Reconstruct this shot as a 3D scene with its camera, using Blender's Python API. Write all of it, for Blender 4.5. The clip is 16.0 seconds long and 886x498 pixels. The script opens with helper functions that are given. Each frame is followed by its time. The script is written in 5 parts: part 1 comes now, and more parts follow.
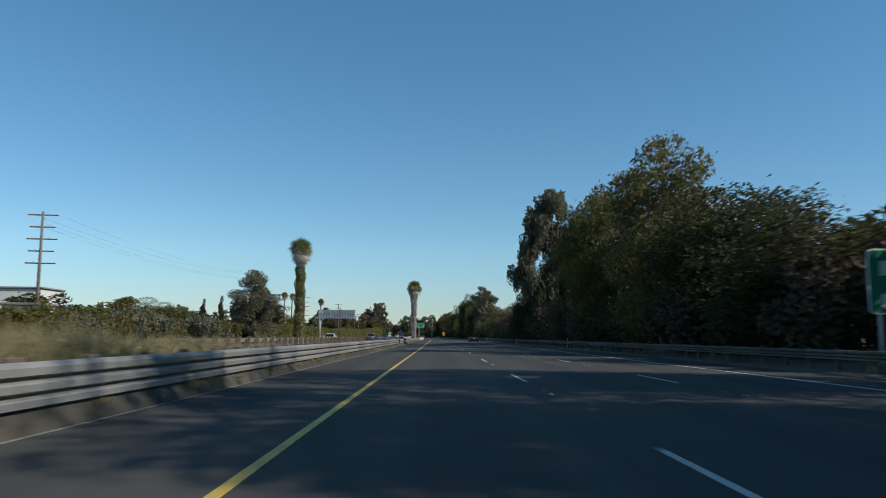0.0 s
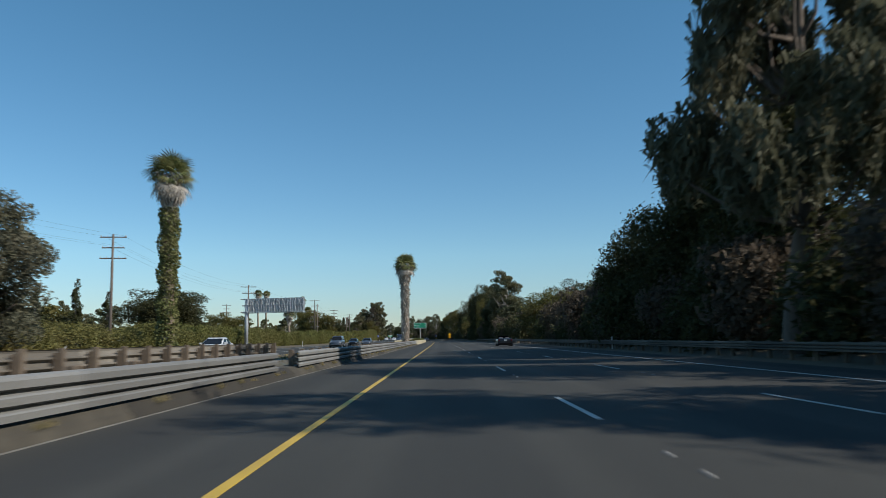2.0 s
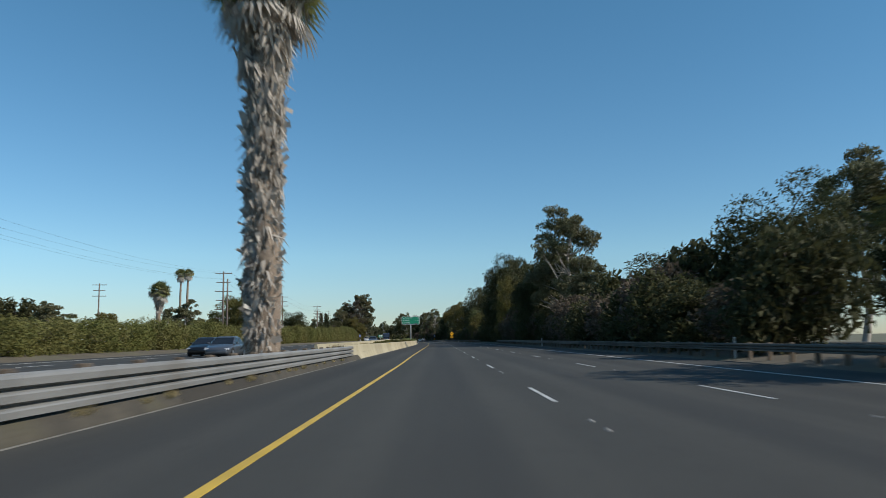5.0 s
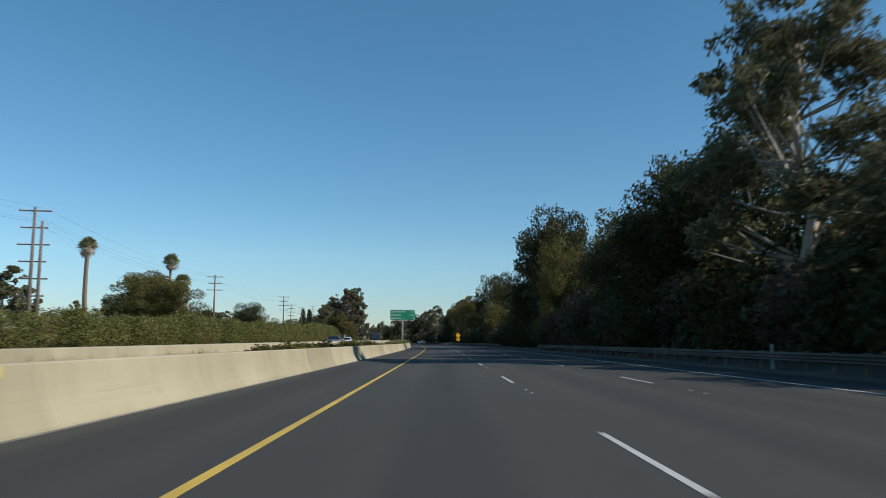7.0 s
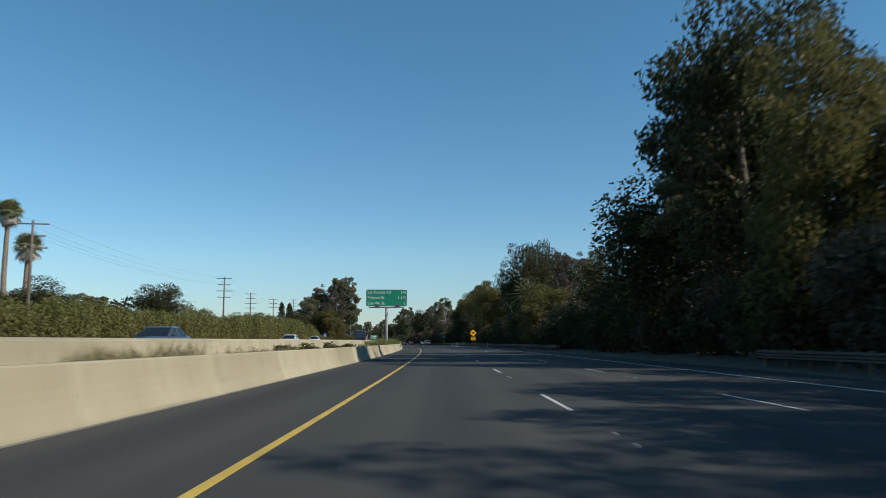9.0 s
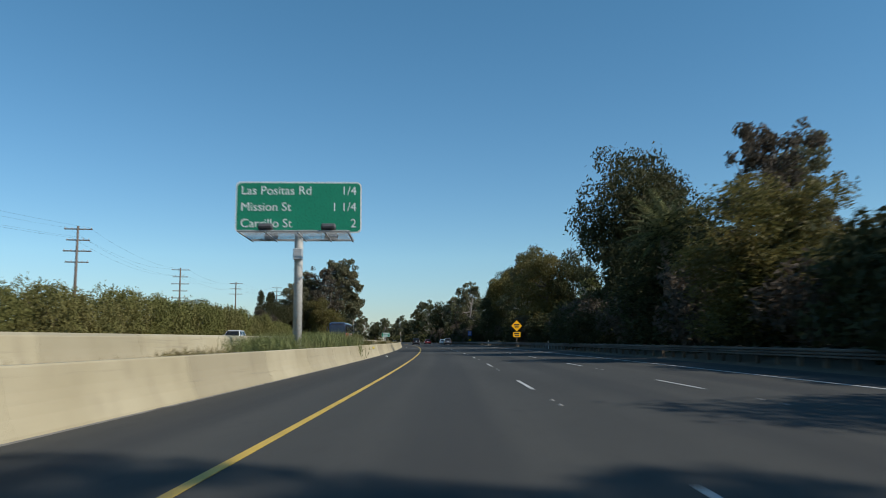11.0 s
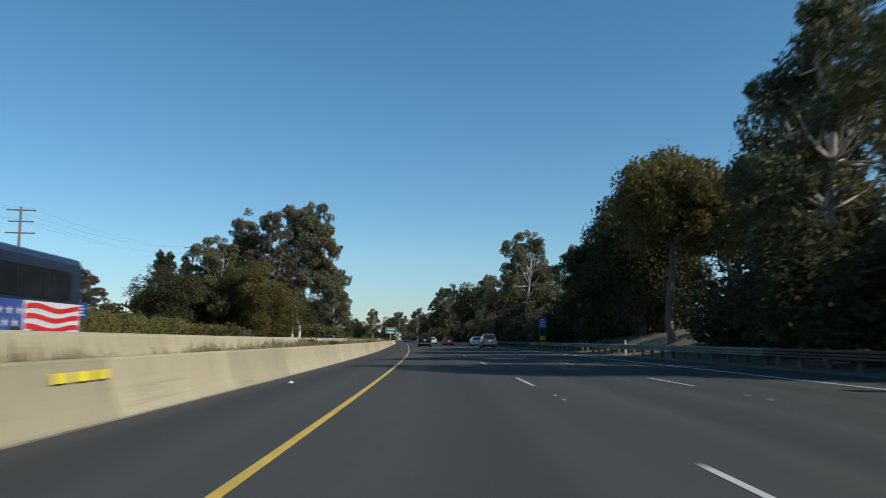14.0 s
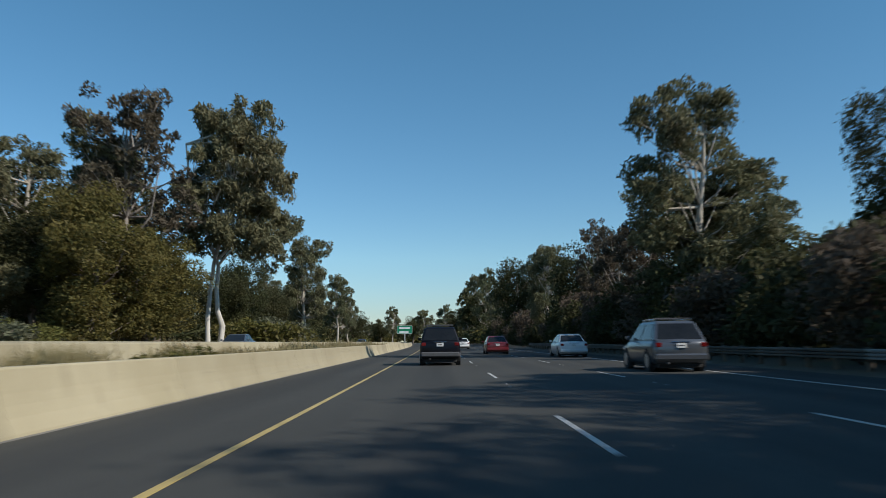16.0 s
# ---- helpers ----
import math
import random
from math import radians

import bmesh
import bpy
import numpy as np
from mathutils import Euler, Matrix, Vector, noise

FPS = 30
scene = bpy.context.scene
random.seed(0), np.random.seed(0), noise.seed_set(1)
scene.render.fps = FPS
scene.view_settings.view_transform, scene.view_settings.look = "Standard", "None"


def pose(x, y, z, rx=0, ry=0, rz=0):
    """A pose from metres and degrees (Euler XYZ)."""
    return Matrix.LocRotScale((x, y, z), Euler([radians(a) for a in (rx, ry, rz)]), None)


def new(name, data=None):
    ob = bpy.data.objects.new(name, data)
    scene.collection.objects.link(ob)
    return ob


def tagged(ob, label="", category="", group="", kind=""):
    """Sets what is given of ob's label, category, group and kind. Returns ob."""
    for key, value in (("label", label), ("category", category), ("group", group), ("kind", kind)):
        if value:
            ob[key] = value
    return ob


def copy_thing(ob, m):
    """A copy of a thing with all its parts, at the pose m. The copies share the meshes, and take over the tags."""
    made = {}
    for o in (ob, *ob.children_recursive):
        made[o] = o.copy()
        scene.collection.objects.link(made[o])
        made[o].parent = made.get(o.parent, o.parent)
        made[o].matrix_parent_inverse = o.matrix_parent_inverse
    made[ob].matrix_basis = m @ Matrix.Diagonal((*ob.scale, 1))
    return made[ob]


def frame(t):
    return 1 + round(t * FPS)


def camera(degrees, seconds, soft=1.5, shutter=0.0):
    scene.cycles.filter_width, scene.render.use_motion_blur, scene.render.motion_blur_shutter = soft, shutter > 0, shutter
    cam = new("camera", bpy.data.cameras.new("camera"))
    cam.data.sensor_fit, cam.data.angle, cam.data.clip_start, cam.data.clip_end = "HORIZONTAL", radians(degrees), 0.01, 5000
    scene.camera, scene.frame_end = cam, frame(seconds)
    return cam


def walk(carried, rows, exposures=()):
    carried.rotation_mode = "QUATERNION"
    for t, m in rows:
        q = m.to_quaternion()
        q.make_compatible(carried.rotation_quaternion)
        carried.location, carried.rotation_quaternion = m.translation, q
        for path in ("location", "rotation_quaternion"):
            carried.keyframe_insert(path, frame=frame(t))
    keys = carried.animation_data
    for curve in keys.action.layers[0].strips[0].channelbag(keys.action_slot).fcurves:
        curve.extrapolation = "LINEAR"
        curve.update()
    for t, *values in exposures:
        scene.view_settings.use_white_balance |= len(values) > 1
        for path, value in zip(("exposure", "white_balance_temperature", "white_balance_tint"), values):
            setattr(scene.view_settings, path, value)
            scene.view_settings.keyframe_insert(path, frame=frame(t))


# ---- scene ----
# ================= camera =================
cam = camera(60.98, 16.0, soft=0.8, shutter=0.3)
EYE = 1.065
# seconds, x, y, yaw, pitch, lean to the right
ROWS = [
    (0.0, -0.280, 0.00, -0.44, 6.65, -0.42),
    (0.5, -0.114, 16.82, -0.14, 6.91, -0.33),
    (1.0, -0.101, 33.62, -0.16, 6.85, 0.14),
    (1.5, -0.095, 50.36, -0.12, 6.69, 0.89),
    (2.0, -0.093, 67.00, -0.20, 6.79, 1.00),
    (2.5, -0.117, 83.62, -0.21, 6.70, 1.27),
    (3.0, -0.110, 100.29, -0.33, 6.68, 0.81),
    (3.5, -0.056, 117.01, -0.40, 6.86, 1.32),
    (4.0, -0.000, 133.61, -0.45, 6.77, 1.15),
    (4.2, 0.030, 140.23, -0.41, 6.84, 0.97),
    (6.3, -0.248, 209.16, 0.10, 6.82, 0.53),
    (6.5, -0.123, 215.79, 0.11, 7.16, 0.10),
    (7.0, -0.211, 232.39, 0.15, 7.04, -0.15),
    (7.5, -0.295, 249.00, 0.33, 6.95, 0.36),
    (8.0, -0.370, 265.58, 0.28, 6.99, 1.02),
    (8.5, -0.504, 282.24, 0.50, 7.04, 0.27),
    (9.0, -0.624, 299.00, 0.77, 7.05, 0.07),
    (11.3, -2.230, 377.70, 2.76, 6.94, 0.41),
    (11.5, -2.703, 384.42, 2.78, 7.02, 0.51),
    (12.0, -3.433, 401.19, 3.16, 6.76, 0.82),
    (12.5, -4.362, 418.06, 3.60, 6.85, 0.72),
    (13.0, -5.391, 434.92, 3.95, 6.82, 0.45),
    (13.5, -6.593, 451.78, 4.21, 6.88, 0.68),
    (14.0, -7.907, 468.80, 4.46, 6.84, -0.03),
    (14.5, -9.190, 485.94, 4.91, 6.91, 0.35),
    (15.0, -10.675, 503.11, 5.57, 6.63, 0.32),
    (15.5, -12.221, 520.25, 6.20, 6.79, 0.66),
    (16.0, -14.237, 537.33, 6.65, 7.00, 0.56),
]
EXPOSURES = [(0.0, 0.0)]
walk(cam, [(t, pose(x, y, EYE, 0, 0, yaw) @ pose(0, 0, 0, 90 + pitch) @ pose(0, 0, 0, 0, 0, -lean)) for t, x, y, yaw, pitch, lean in ROWS], EXPOSURES)

# ================= world, sun =================
SUN_EL, SUN_AZ = 37.0, 110.0  # degrees above the horizon, clockwise from straight ahead
world = bpy.data.worlds.new("sky")
scene.world = world
world.use_nodes = True
wn = world.node_tree.nodes
sky = wn.new("ShaderNodeTexSky")
sky.sky_type = "NISHITA"
sky.sun_disc = False
sky.sun_elevation, sky.sun_rotation = radians(SUN_EL), radians(SUN_AZ)
sky.air_density, sky.dust_density, sky.ozone_density = 1.0, 0.0, 2.5
sat = wn.new("ShaderNodeHueSaturation")
sat.inputs["Saturation"].default_value = 1.15
tint = wn.new("ShaderNodeMix")
tint.data_type, tint.blend_type = "RGBA", "MULTIPLY"
tint.inputs[0].default_value = 1.0
coord = wn.new("ShaderNodeTexCoord")
height = wn.new("ShaderNodeSeparateXYZ")
lift = wn.new("ShaderNodeMapRange")
lift.inputs[1].default_value, lift.inputs[2].default_value = 0.0, 0.42
air = wn.new("ShaderNodeValToRGB")  # hazier, cooler air towards the horizon
air.color_ramp.elements[0].color = (0.53, 0.62, 0.80, 1)
air.color_ramp.elements[1].color = (0.79, 1.05, 0.99, 1)
band = air.color_ramp.elements.new(0.26)
band.color = (0.77, 0.92, 0.96, 1)
world.node_tree.links.new(coord.outputs["Generated"], height.inputs[0])
world.node_tree.links.new(height.outputs[2], lift.inputs[0])
world.node_tree.links.new(lift.outputs[0], air.inputs[0])
world.node_tree.links.new(air.outputs[0], tint.inputs[7])
world.node_tree.links.new(sky.outputs[0], sat.inputs["Color"])
world.node_tree.links.new(sat.outputs[0], tint.inputs[6])
world.node_tree.links.new(tint.outputs[2], wn["Background"].inputs[0])
wn["Background"].inputs[1].default_value = 0.12
sun = new("sun", bpy.data.lights.new("sun", "SUN"))
sun.data.energy, sun.data.angle, sun.data.color = 4.4, radians(0.55), (1.0, 0.945, 0.865)
to_sun = Vector((math.sin(radians(SUN_AZ)) * math.cos(radians(SUN_EL)), math.cos(radians(SUN_AZ)) * math.cos(radians(SUN_EL)), math.sin(radians(SUN_EL))))
sun.matrix_world = Matrix.Translation((60, 200, 80)) @ to_sun.to_track_quat("Z", "Y").to_matrix().to_4x4()

# ================= the road's line =================
KNOTS = [(-400, -0.03), (60, -0.03), (180, 0.11), (290, 0.33), (340, 1.07), (390, 2.35), (440, 3.9), (490, 5.23), (541, 7.01), (640, 7.45), (740, 8.8), (1000, 10.0), (1700, 10.0)]
RISE = [(230, 0.0), (255, 0.1), (315, 0.38), (436, 0.62), (505, 0.4), (560, 0.36), (700, 0.2), (900, 0.0)]  # the oncoming side lies a little higher
_s = np.arange(-400.0, 1701.0, 2.0)
_th = np.radians(np.interp(_s, [k[0] for k in KNOTS], [k[1] for k in KNOTS]))
_x, _y = np.cumsum(-np.sin(_th)) * 2.0, np.cumsum(np.cos(_th)) * 2.0
_x, _y = _x - np.interp(0, _s, _x), _y - np.interp(0, _s, _y)


def rd(s, l, z=0.0):
    """The place s metres along the road and l metres to the right of the driven line."""
    th = np.interp(s, _s, _th)
    z += float(np.interp(s, [k[0] for k in RISE], [k[1] for k in RISE])) * min(1.0, max(0.0, (-l - 8.8) / 1.2))
    return Vector((float(np.interp(s, _s, _x) + l * np.cos(th)), float(np.interp(s, _s, _y) + l * np.sin(th)), z))


def heading(s):
    return math.degrees(float(np.interp(s, _s, _th)))


def at_road(s, l, z=0.0, turn=0.0, size=1.0, tall=None):
    p = rd(s, l, z)
    return pose(p.x, p.y, p.z, 0, 0, heading(s) + turn) @ Matrix.Diagonal((size, size, tall if tall else size, 1))


# ================= materials =================
def nodes(name):
    m = bpy.data.materials.new(name)
    m.use_nodes = True
    return m, m.node_tree.nodes, m.node_tree.links, m.node_tree.nodes["Principled BSDF"]


def mixc(n, k, a, b, fac, kind="MIX"):
    x = n.new("ShaderNodeMix")
    x.data_type, x.blend_type = "RGBA", kind
    for i, v in ((6, a), (7, b)):
        if isinstance(v, tuple):
            x.inputs[i].default_value = (*v, 1)
        else:
            k.new(v, x.inputs[i])
    if isinstance(fac, float):
        x.inputs[0].default_value = fac
    else:
        k.new(fac, x.inputs[0])
    return x.outputs[2]


def ramp(n, k, src, lo, hi):
    r = n.new("ShaderNodeMapRange")
    r.inputs[1].default_value, r.inputs[2].default_value = lo, hi
    k.new(src, r.inputs[0])
    return r.outputs[0]


def noise_tex(n, k, scale, detail=4.0, stretch=None, coord="Object", rough=0.55):
    c = n.new("ShaderNodeTexCoord")
    out = c.outputs[coord]
    if stretch:
        mp = n.new("ShaderNodeMapping")
        mp.inputs["Scale"].default_value = stretch
        k.new(out, mp.inputs[0])
        out = mp.outputs[0]
    t = n.new("ShaderNodeTexNoise")
    t.inputs["Scale"].default_value, t.inputs["Detail"].default_value, t.inputs["Roughness"].default_value = scale, detail, rough
    k.new(out, t.inputs["Vector"])
    return t.outputs[0]


def bumped(n, k, p, src, strength, dist=0.02):
    b = n.new("ShaderNodeBump")
    b.inputs["Strength"].default_value, b.inputs["Distance"].default_value = strength, dist
    k.new(src, b.inputs["Height"])
    k.new(b.outputs[0], p.inputs["Normal"])


def surface(name, a, b, rough=0.8, scale=3.0, fine=40.0, metal=0.0, bump=0.2, stretch=None, vary=0.0, stain=None):
    """A plain material: two tones in large patches, fine grain, bump, and a change from piece to piece."""
    m, n, k, p = nodes(name)
    big = noise_tex(n, k, scale, 5.0, stretch)
    small = noise_tex(n, k, fine, 3.0, stretch)
    c = mixc(n, k, a, b, ramp(n, k, big, 0.3, 0.7))
    c = mixc(n, k, c, tuple(v * 0.6 for v in a), ramp(n, k, small, 0.5, 0.85))
    if stain:
        st = noise_tex(n, k, scale * 0.35, 6.0, stretch)
        c = mixc(n, k, c, stain, ramp(n, k, st, 0.55, 0.75))
    if vary:
        o = n.new("ShaderNodeObjectInfo")
        c = mixc(n, k, c, tuple(min(1, v * (1 - vary)) for v in a), ramp(n, k, o.outputs["Random"], 0.2, 1.0))
    k.new(c, p.inputs["Base Color"])
    p.inputs["Roughness"].default_value, p.inputs["Metallic"].default_value = rough, metal
    if bump:
        bumped(n, k, p, small, bump)
    return m


def leafy(name, a, b, c, rough=0.65, through_light=0.32):
    """Leaves: each leaf takes its own tone between a and b, each plant drifts towards c."""
    m, n, k, p = nodes(name)
    g = n.new("ShaderNodeNewGeometry")
    o = n.new("ShaderNodeObjectInfo")
    col = mixc(n, k, a, b, g.outputs["Random Per Island"])
    col = mixc(n, k, col, c, ramp(n, k, o.outputs["Random"], 0.0, 2.2))
    big = noise_tex(n, k, 0.35, 2.0)
    col = mixc(n, k, col, c, ramp(n, k, big, 0.45, 0.9))
    k.new(col, p.inputs["Base Color"])
    p.inputs["Roughness"].default_value = rough
    p.inputs["Specular IOR Level"].default_value = 0.16
    tl = n.new("ShaderNodeBsdfTranslucent")
    k.new(col, tl.inputs[0])
    mx = n.new("ShaderNodeMixShader")
    mx.inputs[0].default_value = through_light
    k.new(p.outputs[0], mx.inputs[1])
    k.new(tl.outputs[0], mx.inputs[2])
    k.new(mx.outputs[0], n["Material Output"].inputs[0])
    return m


def asphalt_mat():
    """Worn asphalt: polished wheel paths and oil lines along the lanes, patches, seams and grain."""
    m, n, k, p = nodes("asphalt")
    uv = n.new("ShaderNodeTexCoord").outputs["UV"]
    sep = n.new("ShaderNodeSeparateXYZ")
    k.new(uv, sep.inputs[0])

    def math_node(op, a, b=0.0):
        x = n.new("ShaderNodeMath")
        x.operation = op
        for i, v in enumerate((a, b)):
            if isinstance(v, float):
                x.inputs[i].default_value = v
            else:
                k.new(v, x.inputs[i])
        return x.outputs[0]
    lane = math_node("MULTIPLY", math_node("ADD", sep.outputs[0], 1.74), 2 * math.pi / 3.66)
    oil = math_node("COSINE", lane)            # 1 on the lines, -1 mid-lane
    tracks = math_node("COSINE", math_node("MULTIPLY", lane, 2.0))
    streak = noise_tex(n, k, 1.0, 6.0, (1.6, 0.03, 1.0), "UV")
    patch = noise_tex(n, k, 1.0, 5.0, (0.25, 0.06, 1.0), "UV")
    grain = noise_tex(n, k, 60.0, 3.0, None, "UV", 0.7)
    mid = noise_tex(n, k, 4.0, 5.0, (1.0, 0.5, 1.0), "UV", 0.7)
    c = mixc(n, k, (0.0490, 0.0488, 0.0448), (0.0665, 0.0660, 0.0592), ramp(n, k, patch, 0.3, 0.7))
    c = mixc(n, k, c, (0.0440, 0.0446, 0.0428), ramp(n, k, math_node("MULTIPLY", ramp(n, k, oil, 0.2, -1.0), streak), 0.2, 0.7))
    c = mixc(n, k, c, (0.0735, 0.0720, 0.0640), ramp(n, k, math_node("MULTIPLY", ramp(n, k, tracks, 0.6, -1.0), streak), 0.25, 1.0))
    c = mixc(n, k, c, (0.0441, 0.0421, 0.0407), ramp(n, k, mid, 0.55, 0.8))
    c = mixc(n, k, c, (0.108, 0.104, 0.092), ramp(n, k, grain, 0.6, 1.1))
    k.new(c, p.inputs["Base Color"])
    p.inputs["Roughness"].default_value = 0.9
    p.inputs["Specular IOR Level"].default_value = 0.18
    bumped(n, k, p, grain, 0.35, 0.01)
    return m


def paint_mat(name, a, wear):
    """Road paint, chipped through to the asphalt in places."""
    m, n, k, p = nodes(name)
    ns = noise_tex(n, k, 9.0, 6.0, (1, 1, 1), "Object", 0.75)
    st = noise_tex(n, k, 1.2, 4.0)
    c = mixc(n, k, a, tuple(v * 0.72 for v in a), ramp(n, k, st, 0.35, 0.7))
    c = mixc(n, k, c, (0.1, 0.098, 0.09), ramp(n, k, ns, wear, wear + 0.12))
    k.new(c, p.inputs["Base Color"])
    p.inputs["Roughness"].default_value = 0.6
    return m


def concrete_mat():
    """Cream barrier concrete: tone from section to section, rain streaks, tyre rubs and fine grain."""
    m, n, k, p = nodes("barrier_concrete")
    o = n.new("ShaderNodeObjectInfo")
    big = noise_tex(n, k, 0.45, 5.0)
    streak = noise_tex(n, k, 1.0, 5.0, (2.4, 2.4, 0.22), rough=0.65)
    rub = noise_tex(n, k, 1.0, 6.0, (0.5, 0.12, 5.0), rough=0.7)
    grain = noise_tex(n, k, 26.0, 4.0, rough=0.7)
    c = mixc(n, k, (0.37, 0.318, 0.200), (0.455, 0.398, 0.265), ramp(n, k, big, 0.32, 0.68))
    c = mixc(n, k, c, (0.28, 0.24, 0.155), ramp(n, k, o.outputs["Random"], 0.3, 1.2))
    c = mixc(n, k, c, (0.20, 0.165, 0.11), ramp(n, k, streak, 0.55, 0.95))
    c = mixc(n, k, c, (0.14, 0.125, 0.1), ramp(n, k, rub, 0.6, 0.9))
    c = mixc(n, k, c, (0.24, 0.21, 0.15), ramp(n, k, grain, 0.55, 0.95))
    k.new(c, p.inputs["Base Color"])
    p.inputs["Roughness"].default_value = 0.88
    bumped(n, k, p, grain, 0.3)
    return m


def car_paint(name, a, metal=0.3, rough=0.28, dust=0.03):
    m, n, k, p = nodes(name)
    d = noise_tex(n, k, 2.0, 4.0)
    k.new(mixc(n, k, a, tuple(0.75 * v + dust for v in a), ramp(n, k, d, 0.35, 0.8)), p.inputs["Base Color"])
    p.inputs["Metallic"].default_value, p.inputs["Roughness"].default_value = metal, rough
    p.inputs["Coat Weight"].default_value, p.inputs["Coat Roughness"].default_value = 0.35, 0.1
    return m


ASPHALT = asphalt_mat()
WHITE_LINE = paint_mat("white_road_paint", (0.55, 0.54, 0.50), 0.56)
YELLOW_LINE = paint_mat("yellow_road_paint", (0.64, 0.42, 0.055), 0.58)
SURVEY_PAINT = paint_mat("yellow_spray_paint", (0.74, 0.60, 0.04), 0.62)
WORN_DOT = paint_mat("worn_marker_ceramic", (0.27, 0.265, 0.25), 0.6)
FADED_LINE = paint_mat("faded_yellow_road_paint", (0.54, 0.40, 0.14), 0.55)
DIRT = surface("dry_soil", (0.085, 0.072, 0.048), (0.135, 0.11, 0.075), 0.95, 0.4, 9.0, bump=0.5, stain=(0.12, 0.115, 0.06))
BANK = surface("dry_grass_bank", (0.082, 0.066, 0.036), (0.13, 0.102, 0.056), 0.95, 0.5, 7.0, bump=0.6, stain=(0.075, 0.07, 0.032))
FIELD = surface("dry_ground", (0.15, 0.13, 0.08), (0.10, 0.105, 0.05), 0.95, 0.05, 2.0, bump=0.3, stain=(0.2, 0.16, 0.1))
CONCRETE = concrete_mat()
GALV = surface("galvanised_steel", (0.24, 0.236, 0.22), (0.325, 0.32, 0.30), 0.62, 0.6, 25.0, 0.25, 0.08, vary=0.25, stain=(0.17, 0.15, 0.12))
BROWN_RAIL = surface("dusty_rail_steel", (0.20, 0.18, 0.15), (0.29, 0.265, 0.225), 0.8, 0.6, 25.0, 0.0, 0.1, vary=0.3, stain=(0.13, 0.11, 0.085))
# rail steel with the roadside trees' shade put into its base colours
SHADED_RAIL = surface("weathered_rail_steel", (0.10, 0.088, 0.07), (0.16, 0.14, 0.115), 0.8, 0.6, 25.0, 0.0, 0.1, vary=0.35, stain=(0.09, 0.065, 0.045))
DIKE = surface("tarred_kerb", (0.042, 0.037, 0.029), (0.092, 0.08, 0.058), 0.95, 1.3, 18.0, bump=0.6, vary=0.3, stain=(0.075, 0.07, 0.035))
SAND = surface("roadside_sand", (0.15, 0.14, 0.12), (0.26, 0.245, 0.215), 0.95, 2.2, 18.0, bump=0.3, stain=(0.07, 0.065, 0.06))
STEEL = surface("grey_sign_steel", (0.42, 0.43, 0.43), (0.52, 0.53, 0.53), 0.5, 0.8, 20.0, 0.4, 0.05)
POST_WOOD = surface("weathered_post_wood", (0.16, 0.12, 0.085), (0.22, 0.17, 0.12), 0.9, 2.0, 30.0, bump=0.4, stretch=(1, 1, 0.2), vary=0.3)
POLE_WOOD = surface("creosoted_pole_wood", (0.13, 0.10, 0.08), (0.19, 0.155, 0.125), 0.9, 1.0, 20.0, bump=0.3, stretch=(1, 1, 0.1))
BARK = surface("grey_brown_bark", (0.11, 0.085, 0.065), (0.17, 0.135, 0.105), 0.95, 2.0, 12.0, bump=0.6, stretch=(1, 1, 0.3))
GREY_LIMB = surface("bare_grey_limbs", (0.20, 0.17, 0.145), (0.29, 0.255, 0.22), 0.9, 0.9, 10.0, bump=0.4, stretch=(1, 1, 0.3))
PALE_BARK = surface("pale_eucalyptus_bark", (0.36, 0.31, 0.25), (0.47, 0.42, 0.35), 0.8, 0.7, 8.0, bump=0.3, stretch=(1, 1, 0.25), stain=(0.3, 0.22, 0.16))
WHITE_BARK = surface("white_eucalyptus_bark", (0.50, 0.46, 0.40), (0.62, 0.58, 0.51), 0.75, 0.7, 8.0, bump=0.3, stretch=(1, 1, 0.25), stain=(0.36, 0.29, 0.22))
PALM_BARK = surface("palm_bark", (0.20, 0.15, 0.11), (0.28, 0.22, 0.16), 0.95, 2.0, 12.0, bump=0.6, stretch=(1, 1, 2.0))
LEAF_DARK = leafy("dark_green_leaves", (0.036, 0.043, 0.018), (0.084, 0.088, 0.034), (0.076, 0.066, 0.030))
LEAF_EUC = leafy("eucalyptus_leaves", (0.082, 0.092, 0.042), (0.178, 0.182, 0.095), (0.185, 0.155, 0.09))
LEAF_OLIVE = leafy("olive_green_leaves", (0.085, 0.090, 0.024), (0.175, 0.155, 0.048), (0.18, 0.135, 0.048), 0.55, 0.42)
LEAF_GREY = leafy("grey_green_leaves", (0.085, 0.096, 0.055), (0.165, 0.172, 0.105), (0.165, 0.14, 0.095))
LEAF_RED = leafy("reddish_brown_leaves", (0.085, 0.064, 0.046), (0.15, 0.115, 0.085), (0.09, 0.08, 0.05))
LEAF_HEDGE = leafy("bright_hedge_leaves", (0.102, 0.112, 0.030), (0.195, 0.193, 0.057), (0.205, 0.172, 0.066))
LEAF_IVY = leafy("dusty_ivy_leaves", (0.11, 0.13, 0.04), (0.23, 0.24, 0.09), (0.24, 0.20, 0.10))
LEAF_GRASS = leafy("tall_green_grass_blades", (0.12, 0.15, 0.05), (0.24, 0.26, 0.10), (0.24, 0.22, 0.10))
LEAF_DRY = leafy("dry_grass_blades", (0.28, 0.225, 0.12), (0.42, 0.335, 0.19), (0.19, 0.18, 0.08))
FROND_GREEN = leafy("palm_frond_green", (0.12, 0.145, 0.05), (0.25, 0.26, 0.10), (0.30, 0.25, 0.13))
FROND_DEAD = leafy("palm_frond_dead", (0.42, 0.375, 0.32), (0.64, 0.58, 0.50), (0.34, 0.295, 0.245))
